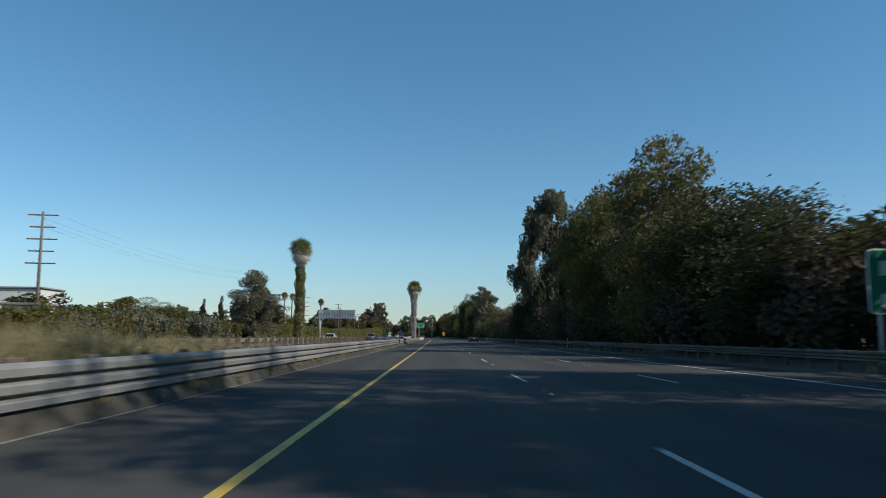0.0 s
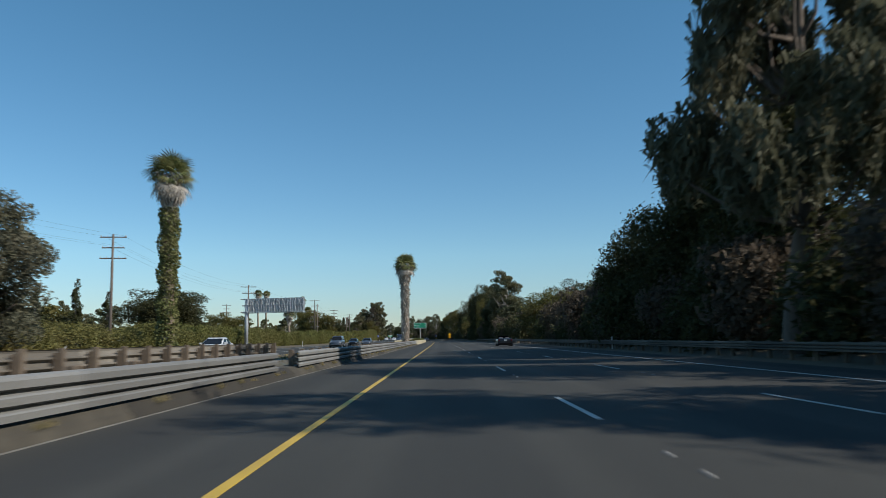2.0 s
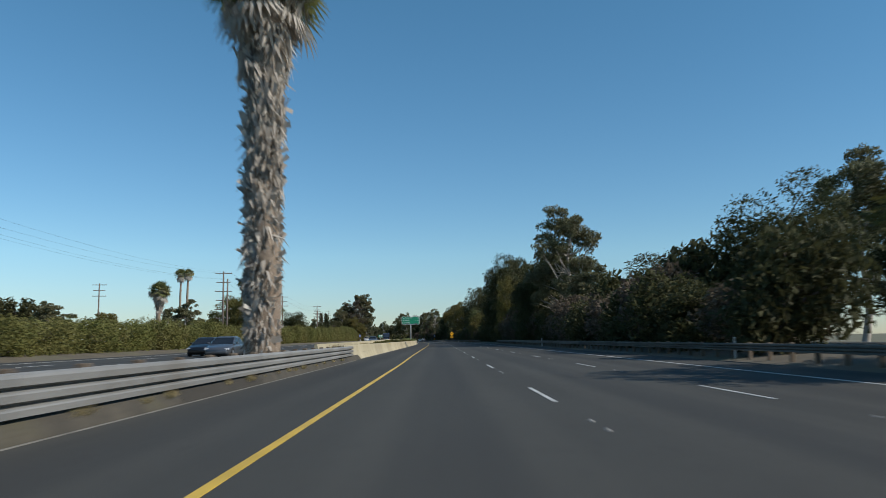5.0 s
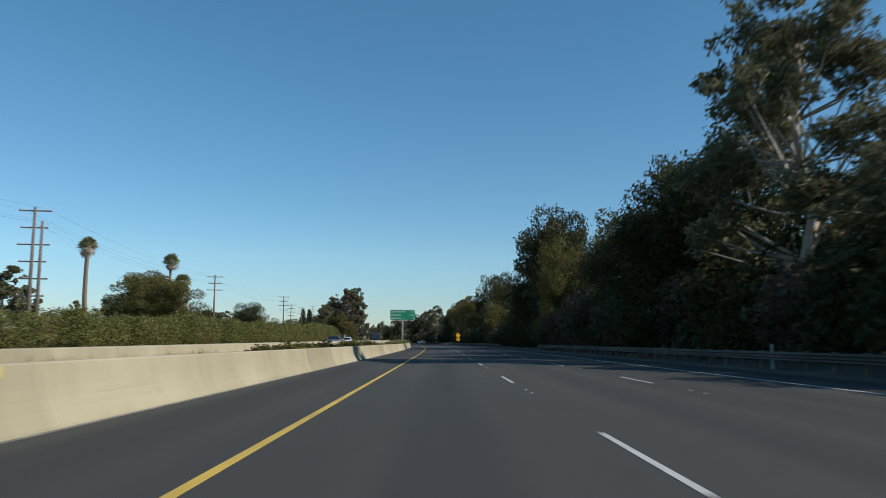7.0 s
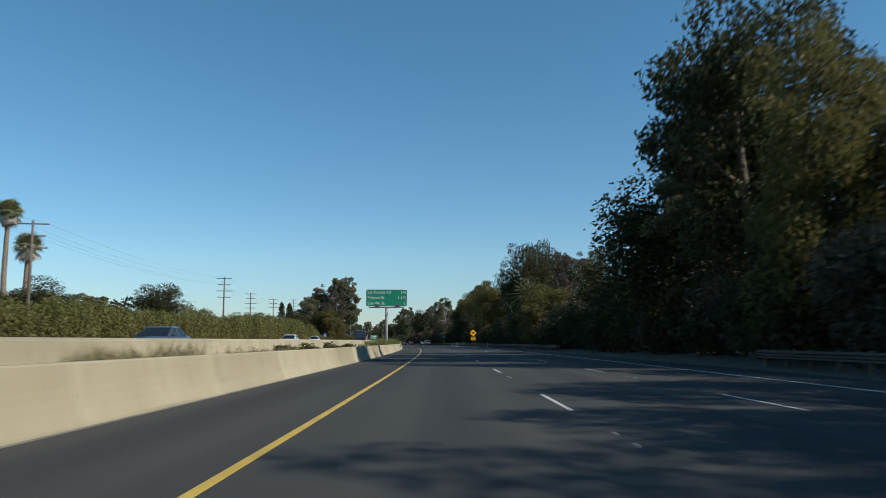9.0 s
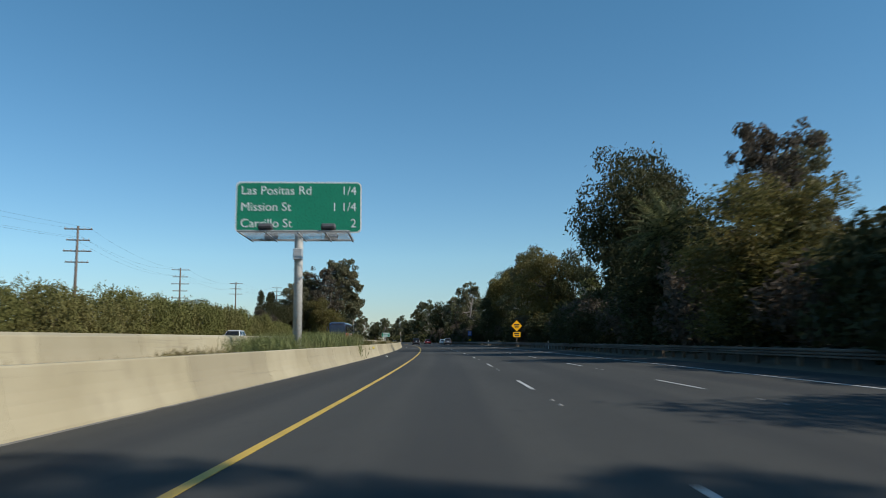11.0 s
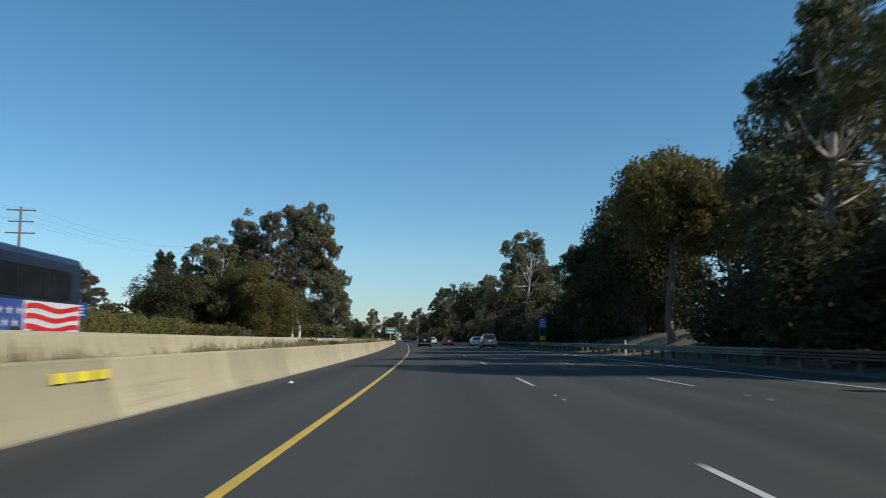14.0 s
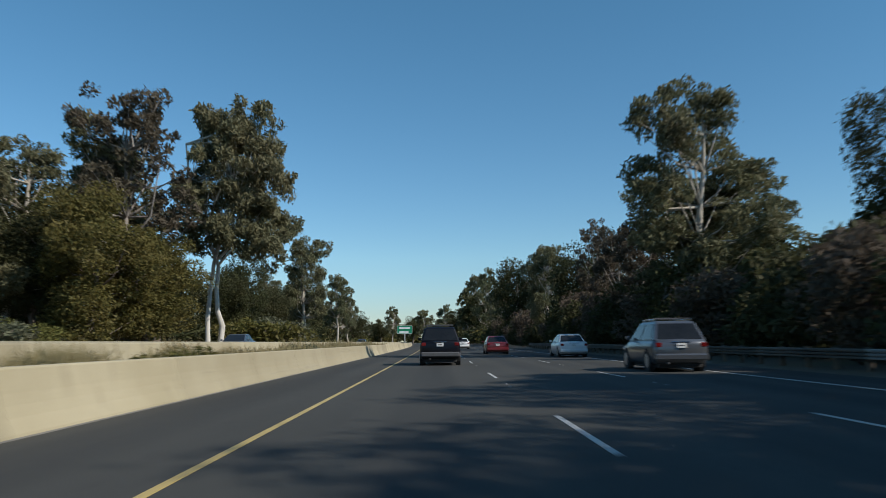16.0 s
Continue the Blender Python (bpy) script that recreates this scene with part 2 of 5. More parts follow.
PALE_POST = surface("pale_sign_post", (0.50, 0.49, 0.45), (0.60, 0.585, 0.54), 0.7, 0.6, 14.0, 0.0, 0.1, stain=(0.42, 0.39, 0.34))
SIGN_GREEN = surface("green_sign_sheet", (0.006, 0.20, 0.105), (0.010, 0.235, 0.125), 0.45, 0.5, 12.0, bump=0.02)
SIGN_WHITE = surface("white_sign_sheet", (0.75, 0.76, 0.73), (0.68, 0.69, 0.66), 0.45, 0.8, 12.0, bump=0.02)
SIGN_YELLOW = surface("yellow_sign_sheet", (0.95, 0.47, 0.0), (0.88, 0.42, 0.0), 0.45, 0.8, 12.0, bump=0.02)
SIGN_BLUE = surface("blue_sign_sheet", (0.02, 0.09, 0.36), (0.03, 0.11, 0.42), 0.45, 0.8, 12.0, bump=0.02)
SIGN_BLACK = surface("black_sign_ink", (0.02, 0.02, 0.02), (0.03, 0.03, 0.028), 0.5, 2.0, 20.0, bump=0.0)
RUBBER = surface("tyre_rubber", (0.018, 0.018, 0.018), (0.03, 0.03, 0.03), 0.85, 5.0, 30.0, bump=0.1)
ALLOY = surface("wheel_alloy", (0.42, 0.42, 0.43), (0.5, 0.5, 0.5), 0.35, 5.0, 30.0, 0.8, 0.02)
PLASTIC = surface("grey_bumper_plastic", (0.065, 0.066, 0.07), (0.09, 0.09, 0.095), 0.6, 4.0, 60.0, bump=0.05)
PLATE = surface("white_plate", (0.7, 0.7, 0.68), (0.62, 0.62, 0.6), 0.5, 9.0, 60.0, bump=0.0)
CHROME = surface("chrome_trim", (0.7, 0.7, 0.7), (0.62, 0.62, 0.62), 0.2, 4.0, 30.0, 1.0, 0.0)
TAIL_RED = surface("red_lamp_lens", (0.16, 0.008, 0.008), (0.12, 0.006, 0.006), 0.2, 6.0, 30.0, bump=0.0)
LAMP_CLEAR = surface("clear_lamp_lens", (0.6, 0.6, 0.6), (0.5, 0.5, 0.52), 0.15, 6.0, 30.0, bump=0.0)
DARK_GLASS = surface("tinted_glass", (0.012, 0.014, 0.016), (0.02, 0.022, 0.024), 0.06, 1.0, 10.0, bump=0.0)
DARK_GLASS.node_tree.nodes["Principled BSDF"].inputs["Specular IOR Level"].default_value = 0.28
STUCCO = surface("white_stucco", (0.62, 0.60, 0.56), (0.7, 0.68, 0.64), 0.9, 0.3, 8.0, bump=0.2, stain=(0.5, 0.47, 0.42))
ROOF = surface("grey_roof", (0.2, 0.19, 0.18), (0.27, 0.25, 0.23), 0.9, 0.5, 6.0, bump=0.2)


# ================= mesh helpers =================
def mesh_object(name, verts, faces, material, parent=None, label="", smooth=False, uvs=None):
    me = bpy.data.meshes.new(name)
    me.from_pydata([tuple(v) for v in verts] if not isinstance(verts, np.ndarray) else verts.tolist(), [], faces if not isinstance(faces, np.ndarray) else faces.tolist())
    if uvs is not None:
        layer = me.uv_layers.new(name="UVMap")
        idx = np.zeros(len(me.loops), dtype=np.int32)
        me.loops.foreach_get("vertex_index", idx)
        layer.data.foreach_set("uv", np.asarray(uvs, dtype=np.float32)[idx].ravel())
    if smooth:
        me.polygons.foreach_set("use_smooth", [True] * len(me.polygons))
    me.materials.append(material)
    ob = new(name, me)
    if parent is not None:
        ob.parent = parent
    if label:
        tagged(ob, label)
    return ob


def part(name, bm, material, parent, label="", smooth=False):
    me = bpy.data.meshes.new(name)
    bm.to_mesh(me)
    bm.free()
    if smooth:
        me.polygons.foreach_set("use_smooth", [True] * len(me.polygons))
    me.materials.append(material)
    ob = new(name, me)
    if parent is not None:
        ob.parent = parent
    if label:
        tagged(ob, label)
    return ob


def share(name, ob, m, parent):
    o = new(name, ob.data)
    o.parent = parent
    o.matrix_basis = m
    return o


def box(bm, cx, cy, cz, sx, sy, sz, bevel=0.0, m=None):
    r = bmesh.ops.create_cube(bm, size=1.0, matrix=(m or Matrix()) @ Matrix.Translation((cx, cy, cz)) @ Matrix.Diagonal((sx, sy, sz, 1)))
    if bevel:
        es = list({e for v in r["verts"] for e in v.link_edges})
        bmesh.ops.bevel(bm, geom=es, offset=bevel, segments=1, affect="EDGES")
    return bm


def boxed(cx, cy, cz, sx, sy, sz, bevel=0.0):
    return box(bmesh.new(), cx, cy, cz, sx, sy, sz, bevel)


def tube(points, radii, sides=8):
    """Vertices and faces of a tapered tube along points."""
    pts = [Vector(p) for p in points]
    vs, fs = [], []
    for i, p in enumerate(pts):
        d = (pts[min(i + 1, len(pts) - 1)] - pts[max(i - 1, 0)]).normalized()
        a = d.orthogonal().normalized() if abs(d.z) < 0.95 else Vector((1, 0, 0))
        a = (a - d * a.dot(d)).normalized()
        b = d.cross(a)
        for j in range(sides):
            q = 2 * math.pi * j / sides
            vs.append(p + (a * math.cos(q) + b * math.sin(q)) * radii[i])
    for i in range(len(pts) - 1):
        for j in range(sides):
            fs.append((i * sides + j, i * sides + (j + 1) % sides, (i + 1) * sides + (j + 1) % sides, (i + 1) * sides + j))
    fs.append(tuple(range(sides))[::-1])
    fs.append(tuple(range((len(pts) - 1) * sides, len(pts) * sides)))
    return vs, fs


def join(pieces):
    vs, fs = [], []
    for v, f in pieces:
        o = len(vs)
        vs.extend(v)
        fs.extend(tuple(i + o for i in q) for q in f)
    return vs, fs


def empty(name, label="", category="", group="", kind=""):
    return tagged(new(name), label, category, group, kind)


def sweep(name, s0, s1, step, profile, material, parent=None, closed=True, uv=False, smooth=False):
    """A profile of (l, z) points drawn along the road from s0 to s1."""
    n = max(2, int(math.ceil((s1 - s0) / step)) + 1)
    ss = np.linspace(s0, s1, n)
    vs, fs, uvs = [], [], []
    m = len(profile)
    for s in ss:
        for l, z in profile:
            vs.append(rd(s, l, z))
            uvs.append((l, s))
    for i in range(n - 1):
        for j in range(m if closed else m - 1):
            a, b = i * m + j, i * m + (j + 1) % m
            fs.append((a, b, b + m, a + m))
    if closed:
        fs.append(tuple(range(m))[::-1])
        fs.append(tuple(range((n - 1) * m, n * m)))
    return mesh_object(name, vs, fs, material, parent, uvs=uvs if uv else None, smooth=smooth)


# ================= ground and roads =================
gx = np.concatenate([[-3600, -1800, -900, -400], np.arange(-200, 201, 20), [400, 900, 1800, 3600]])
gy = np.concatenate([[-1500, -700, -300], np.arange(-200, 1301, 25), [1700, 2600, 4200]])
gv = [(x, y, -0.06 + (0.0 if abs(x) < 60 else 0.02 * math.sin(x * 0.05) * math.cos(y * 0.04))) for y in gy for x in gx]
gf = [(j * len(gx) + i, j * len(gx) + i + 1, (j + 1) * len(gx) + i + 1, (j + 1) * len(gx) + i) for j in range(len(gy) - 1) for i in range(len(gx) - 1)]
tagged(mesh_object("ground", gv, gf, FIELD), "dry brown soil and grass beside the freeway", "ground", kind="structure")

# a low bank of dry grass behind the roadside rail
bl = [14.5, 16.0, 17.4, 19.0, 21.0, 24.0, 30.0, 38.0, 46.0]
bz = [0.1, 0.45, 1.0, 1.45, 1.7, 1.8, 1.7, 1.2, 0.0]
bs = np.linspace(513, 566, 30)
bv = [rd(s, l, 0.12 + z * math.sin(math.pi * min(1.0, (s - 513) / 10) / 2) * math.sin(math.pi * min(1.0, (566 - s) / 14) / 2) * (1 + 0.06 * math.sin(s * 1.3 + l)) - 0.1 * (l > 45)) for s in bs for l, z in zip(bl, bz)]
bf = [(j * 9 + i, j * 9 + i + 1, j * 9 + i + 10, j * 9 + i + 9) for j in range(29) for i in range(8)]
tagged(mesh_object("ground_bank", bv, bf, BANK, smooth=True), "low bank of dry brown grass behind the rail", "bank", kind="structure")

LINE_1, LINE_2, LINE_R = 1.88, 5.55, 9.24
LINE_Y = [(-120, -1.75), (200, -1.76), (220, -1.88), (1100, -1.88)]  # the yellow line drifts a little
road = sweep("road", -160, 1300, 4, [(-4.65, -0.05), (-4.65, 0.0), (-1.74, 0.0), (1.92, 0.0), (5.58, 0.0), (9.24, 0.0), (12.1, -0.02), (12.1, -0.05)], ASPHALT, closed=False, uv=True)
tagged(road, "worn grey asphalt freeway carriageway with three lanes", "road", kind="structure")
far_road = sweep("road", -160, 1300, 4, [(-26.0, -0.05), (-26.0, 0.0), (-20.0, 0.0), (-15.0, 0.0), (-10.3, 0.0), (-10.3, -0.05)], ASPHALT, closed=False, uv=True)
tagged(far_road, "worn grey asphalt carriageway of the oncoming lanes", "road", kind="structure")
median = sweep("ground_median", -160, 1300, 4, [(-10.3, -0.04), (-9.6, 0.12), (-7.4, 0.24), (-5.6, 0.2), (-4.84, 0.13), (-4.65, -0.04)], DIRT, closed=False, uv=True)
tagged(median, "strip of dry soil between the two carriageways", "ground", kind="structure")
verge = sweep("ground_verge", -160, 1300, 4, [(12.1, -0.03), (13.5, 0.1), (17, 0.35), (24, 0.5), (40, 0.3), (60, -0.1)], DIRT, closed=False, uv=True)
tagged(verge, "strip of dry leaf-strewn soil under roadside trees", "ground", kind="structure")
verge = sweep("ground_verge", -160, 1300, 4, [(-80, -0.1), (-50, 0.4), (-32, 0.5), (-27.5, 0.25), (-26.0, -0.03)], DIRT, closed=False, uv=True)
tagged(verge, "strip of dry soil beside the oncoming lanes", "ground", kind="structure")


def stripe(l, w, s0, s1, material, name, parent, label=""):
    vs, fs = [], []
    n = max(1, int(math.ceil((s1 - s0) / 4)))
    for i in range(n + 1):
        u = s0 + (s1 - s0) * i / n
        c = l if isinstance(l, float) else float(np.interp(u, [k[0] for k in l], [k[1] for k in l]))
        vs += [rd(u, c - w / 2, 0.0), rd(u, c - w / 2, 0.006), rd(u, c + w / 2, 0.006), rd(u, c + w / 2, 0.0)]
        if i:
            fs += [(4 * i - 4 + j, 4 * i - 3 + j, 4 * i + 1 + j, 4 * i + j) for j in range(3)]
    ob = mesh_object(name, vs, fs, material, parent)
    if label:
        tagged(ob, label)
    return ob


stripe(LINE_Y, 0.105, -120, 500, YELLOW_LINE, "edge_line", road, "solid yellow painted edge line")
stripe(LINE_Y, 0.085, 500.02, 1100, FADED_LINE, "edge_line", road, "faded pale yellow edge line")
stripe(LINE_R, 0.13, -120, 1100, WHITE_LINE, "edge_line", road, "solid white painted edge line")
stripe(-12.7, 0.13, -120, 1100, YELLOW_LINE, "edge_line", far_road, "solid yellow painted edge line")
stripe(-23.7, 0.13, -120, 1100, WHITE_LINE, "edge_line", far_road, "solid white painted edge line")
DASH0 = 22.0
for line in (LINE_1, LINE_2):
    for k in range(-4, 56):
        s = DASH0 + 14.63 * k
        stripe(line, 0.085, s - 3.66, s, WHITE_LINE, "lane_dash", road)
for line in (-16.4, -20.1):
    for k in range(-2, 40):
        s = 16.0 + 14.63 * k
        stripe(line, 0.085, s - 3.66, s, WHITE_LINE, "lane_dash", far_road)
bm = bmesh.new()
bmesh.ops.create_cone(bm, cap_ends=True, segments=8, radius1=0.045, radius2=0.025, depth=0.02, matrix=Matrix.Translation((0, 0, 0.01)))
dot = part("lane_dot", bm, WORN_DOT, road, "small round raised white marker")
dot.matrix_basis = at_road(DASH0 + 7.3, LINE_1)
for line in (LINE_1, LINE_2):
    for k in range(-2, 45):
        for o in (7.0, 8.0):
            share("lane_dot", dot, at_road(DASH0 + 14.63 * k + o, line), road)

# ================= rails and barriers =================
RAIL_END = 207.0


def thrie(l, face, z0=0.26, h=0.50):
    """The corrugated profile of a three-ridged steel beam, its face towards face (+1 right)."""
    d = [(0.04, 0.0), (0.10, 0.008), (0.108, 0.085), (0.09, 0.105), (0.01, 0.130), (0.0, 0.14), (0.0, 0.168), (0.01, 0.172), (0.10, 0.178), (0.108, 0.26), (0.09, 0.28),
         (0.01, 0.305), (0.0, 0.315), (0.0, 0.343), (0.01, 0.347), (0.10, 0.353), (0.108, 0.44), (0.09, 0.475), (0.05, 0.50)]
    front = [(l + face * a, z0 + b * h / 0.5) for a, b in d]
    back = [(l + face * (a - 0.012), z0 + b * h / 0.5) for a, b in reversed(d)]
    return front + back


def steel_rail(s0, s1, l, face, group, z0=0.26, h=0.50, gap=1.905, label="", metal=GALV):
    rail = empty("guard_rail", label, "guard rail", group)
    s = s0
    while s < s1 - 0.1:
        e = min(s + 3.81, s1)
        sweep("beam", s, e - 0.012, 4, thrie(l, face, z0, h), metal, rail)
        s = e
    top = max(0.74, z0 + h + 0.04)
    bm = boxed(0, 0, top / 2 - 0.04, 0.15, 0.15, top + 0.08, 0.01)
    post = part("post", bm, POST_WOOD, rail)
    bm = boxed(0, 0, z0 + h / 2, 0.12, 0.15, h * 0.75, 0.008)
    block = part("block", bm, POST_WOOD, rail)
    first = True
    k = s0 + 0.3
    while k < s1:
        for ob, off in ((post, -face * 0.21), (block, -face * 0.07)):
            if first:
                ob.matrix_basis = at_road(k, l + off)
            else:
                share(ob.name.split(".")[0], ob, at_road(k, l + off), rail)
        first = False
        k += gap
    return rail


steel_rail(-30, 88.0, -4.75, 1, "median guard rails", label="galvanised three-ridged steel guard rail on wooden posts")
steel_rail(91.0, RAIL_END, -4.75, 1, "median guard rails", label="galvanised three-ridged steel guard rail on wooden posts")
steel_rail(-30, 112, -10.1, -1, "median guard rails", 0.30, 0.66, label="weathered guard rail seen from its posts' side", metal=BROWN_RAIL)
# the darker steel carries painted tree shade; the sunlit stretch keeps plain galvanised steel
steel_rail(0, 330, 12.8, -1, "roadside guard rails", 0.42, 0.31, label="steel guard rail with tree shade put into its dark colour", metal=SHADED_RAIL)
steel_rail(380, 499, 12.8, -1, "roadside guard rails", 0.42, 0.31, label="steel guard rail with tree shade put into its dark colour", metal=SHADED_RAIL)
steel_rail(499, 560, 12.8, -1, "roadside guard rails", 0.42, 0.31, label="pale galvanised steel guard rail below a grassy bank")
steel_rail(560, 640, 12.8, -1, "roadside guard rails", 0.42, 0.31, label="steel guard rail with tree shade put into its dark colour", metal=SHADED_RAIL)
dike = empty("kerb", "low dark tarred kerb under the steel rail", "kerb", kind="structure")
s = -30.0
while s < RAIL_END:
    sweep("kerb_stone", s, s + 5.98, 2, [(-5.3, -0.02), (-5.2, 0.30), (-4.80, 0.27), (-4.70, 0.21), (-4.62, 0.11), (-4.57, 0.03), (-4.545, -0.02)][::-1], DIKE, dike)
    s += 6.0
stripe(-4.515, 0.05, -30, RAIL_END, SAND, "sand_line", dike, "pale line of blown sand along the kerb")
stripe(-4.62, 0.07, RAIL_END, 1000, SAND, "sand_line", dike, "pale line of blown sand along the barrier")

JERSEY = [(0.0, 0.0), (0.008, 0.04), (0.10, 0.22), (0.152, 0.36), (0.19, 0.50), (0.245, 0.785), (0.262, 0.81), (0.44, 0.81), (0.457, 0.785), (0.512, 0.50), (0.55, 0.36), (0.602, 0.22), (0.694, 0.04), (0.702, 0.0)]


def barrier(s0, s1, l, group, face=1):
    thing = empty("concrete_barrier", "sloped cream concrete barrier, patched and stained", "barrier", group)
    s = s0
    while s < s1:
        e = min(s + 6.1, s1)
        prof = [(l - face * a, z) for a, z in JERSEY]
        if face > 0:
            prof = prof[::-1]
        sweep("barrier_section", s, e - 0.02, 3.1, prof, CONCRETE, thing)
        s = e
    return thing


barrier(RAIL_END - 2, 900, -4.66, "median barriers")
barrier(RAIL_END + 20, 900, -10.25, "median barriers", -1)

# yellow survey marks on the barrier and litter at its foot
for s, n, z in ((239.2, 3, 0.66), (419.7, 3, 0.55), (477.9, 3, 0.54), (540.2, 4, 0.53)):
    for i in range(n):
        u, w = s + i * 0.56, 0.40 + 0.08 * (i % 2)
        a0, a1 = 4.653 + 0.01 + 0.309 * (z - 0.03), 4.653 + 0.01 + 0.309 * (z + 0.09)
        vs = [rd(u, -a0, z), rd(u + w, -a0, z), rd(u + w + 0.06, -a1, z + 0.12), rd(u + 0.05, -a1, z + 0.12)]
        mark = tagged(mesh_object("paint_mark", vs, [(0, 1, 2, 3)], SURVEY_PAINT), "yellow survey mark sprayed on the concrete barrier", "paint mark", "survey marks")
rl = random.Random(3)
for s in (419.2, 419.6, 420.1, 487.6):
    bm = bmesh.new()
    bmesh.ops.create_icosphere(bm, subdivisions=1, radius=0.07)
    for vtx in bm.verts:
        vtx.co = Vector((vtx.co.x * rl.uniform(0.6, 1.6), vtx.co.y * rl.uniform(0.6, 1.5), max(-0.02, vtx.co.z * rl.uniform(0.3, 0.8))))
    ob = part("litter", bm, SIGN_WHITE, None)
    ob.matrix_basis = at_road(s, -3.95 + rl.uniform(-0.15, 0.15), 0.02, rl.uniform(0, 360))
    tagged(ob, "crumpled scrap of white litter on the shoulder", "litter", "litter")

# ================= plants =================
rng = np.random.default_rng(7)


def leaf_cards(centres, size, long=1.6, droop=0.0, flat=0.0):
    """Small pointed leaf blades at the given centres."""
    n = len(centres)
    d = rng.normal(size=(n, 3))
    d[:, 2] = d[:, 2] * (1 - flat) - droop
    d /= np.linalg.norm(d, axis=1)[:, None] + 1e-9
    q = rng.normal(size=(n, 3))
    w = np.cross(d, q)
    w /= np.linalg.norm(w, axis=1)[:, None] + 1e-9
    sz = size * rng.uniform(0.6, 1.4, n)[:, None]
    a, b = centres - d * sz * long * 0.4, centres + d * sz * long * 0.6
    verts = np.stack([a - w * sz * 0.42, a + w * sz * 0.42, b], 1).reshape(-1, 3)
    i = np.arange(n)[:, None] * 3
    return verts, i + np.array([[0, 1, 2]])


def crown_points(n, clumps, spread):
    """n points scattered in clumps of (x, y, z, r)."""
    c = np.asarray(clumps, dtype=float)
    wgt = c[:, 3] ** 2
    pick = rng.choice(len(c), n, p=wgt / wgt.sum())
    v = rng.normal(size=(n, 3))
    v /= np.linalg.norm(v, axis=1)[:, None]
    r = rng.uniform(0.35, 1.0, n) ** 0.6 * np.where(rng.random(n) < 0.12, rng.uniform(1.0, 1.4, n), 1.0)
    out = c[pick, :3] + v * (r * c[pick, 3])[:, None] * np.asarray(spread)
    return out


def envelope(n, cx, cy, cz, rx, ry, rz, r0, r1, hollow=0.45):
    """Clumps spread inside an ellipsoid, more of them near its skin."""
    out = []
    for _ in range(n):
        v = rng.normal(size=3)
        v /= np.linalg.norm(v)
        k = rng.uniform(hollow, 1.0)
        out.append((cx + v[0] * rx * k, cy + v[1] * ry * k, cz + v[2] * rz * k, rng.uniform(r0, r1)))
    return out


def skeleton_limbs(trunk, radii, clumps, count, r0, sides=5):
    """The trunk, and limbs that bend from it out to some of the clumps."""
    pieces = [tube(trunk, [radii[0] * 1.15] + list(radii), 8)]
    pick = rng.permutation(len(clumps))[:count]
    for j in pick:
        x, y, z, r = clumps[j]
        tip = Vector((x, y, z))
        low = [p for p in trunk[1:] if 0.5 * z < p[2] < z - 0.2] or [p for p in trunk[1:] if p[2] < z][-1:] or [trunk[1]]
        base = Vector(low[-1] if rng.random() < 0.6 else low[int(rng.integers(0, len(low)))])
        mid = base.lerp(tip, 0.5) + Vector((0, 0, -0.12 * (tip - base).length)) + Vector(rng.normal(size=3) * 0.15)
        pts = [base, base.lerp(mid, 0.55), mid, mid.lerp(tip, 0.6), tip]
        pieces.append(tube(pts, [r0, r0 * 0.8, r0 * 0.6, r0 * 0.38, r0 * 0.14], sides))
    return join(pieces)


PLANTS = {}


def plant(kind, name, trunk, radii, clumps, leaves, size, leaf, bark, spread=(1, 1, 0.8), limbs=14, limb_r=0.07, long=1.6, droop=0.0, flat=0.0, category="tree"):
    """A plant of one kind, kept as the pattern for its copies."""
    ob = empty(name, "", category)
    if trunk:
        v, f = skeleton_limbs(trunk, radii, clumps, limbs, limb_r)
        mesh_object("trunk", v, f, bark, ob, smooth=True)
    v, f = leaf_cards(crown_points(leaves, clumps, spread), size, long, droop, flat)
    mesh_object("crown", v, f, leaf, ob)
    PLANTS[kind] = [ob, False]
    return ob


def wob(h, k, a):
    """A wavering trunk line of k steps to height h."""
    p, x, y = [(0.0, 0.0, -0.4)], 0.0, 0.0
    for i in range(k + 1):
        p.append((x, y, h * i / k))
        x += rng.uniform(-a, a)
        y += rng.uniform(-a, a)
    return p


# patterns, all about 10 m high
for v in range(3):
    plant(f"dense{v}", "broadleaf_tree", wob(6.5, 6, 0.18), [0.34, 0.28, 0.24, 0.2, 0.16, 0.12, 0.06],
          envelope(46, 0, 0, 6.0, 3.0, 3.0, 3.2, 0.8, 1.5) + envelope(14, rng.uniform(-1, 1), 0, 3.0, 2.8, 2.8, 1.6, 0.8, 1.3), 20000, 0.128, LEAF_DARK, BARK)
def lobes(count, z0, z1, reach, r0, r1, fill, c0, c1):
    """Rounded foliage masses round a trunk, each packed with small clumps."""
    out = []
    for i in range(count):
        a = i * 2.4 + rng.uniform(-0.5, 0.5)
        z = z0 + (z1 - z0) * (i + rng.uniform(0.1, 0.9)) / count
        u = (z - z0) / (z1 - z0)
        r = reach * rng.uniform(0.45, 1.0) * (0.75 + 0.55 * u - 0.95 * u * u)
        big = rng.uniform(r0, r1)
        for _ in range(fill):
            o = rng.normal(size=3)
            o *= big * rng.uniform(0.2, 1.0) ** 0.5 / np.linalg.norm(o)
            out.append((r * math.cos(a) + o[0], r * math.sin(a) + o[1], min(z + o[2] * 0.75, 9.8), rng.uniform(c0, c1)))
    return out


for v in range(3):
    plant(f"euc{v}", "eucalyptus_tree", wob(8.6, 7, 0.25), [0.20, 0.175, 0.15, 0.13, 0.105, 0.08, 0.06, 0.025],
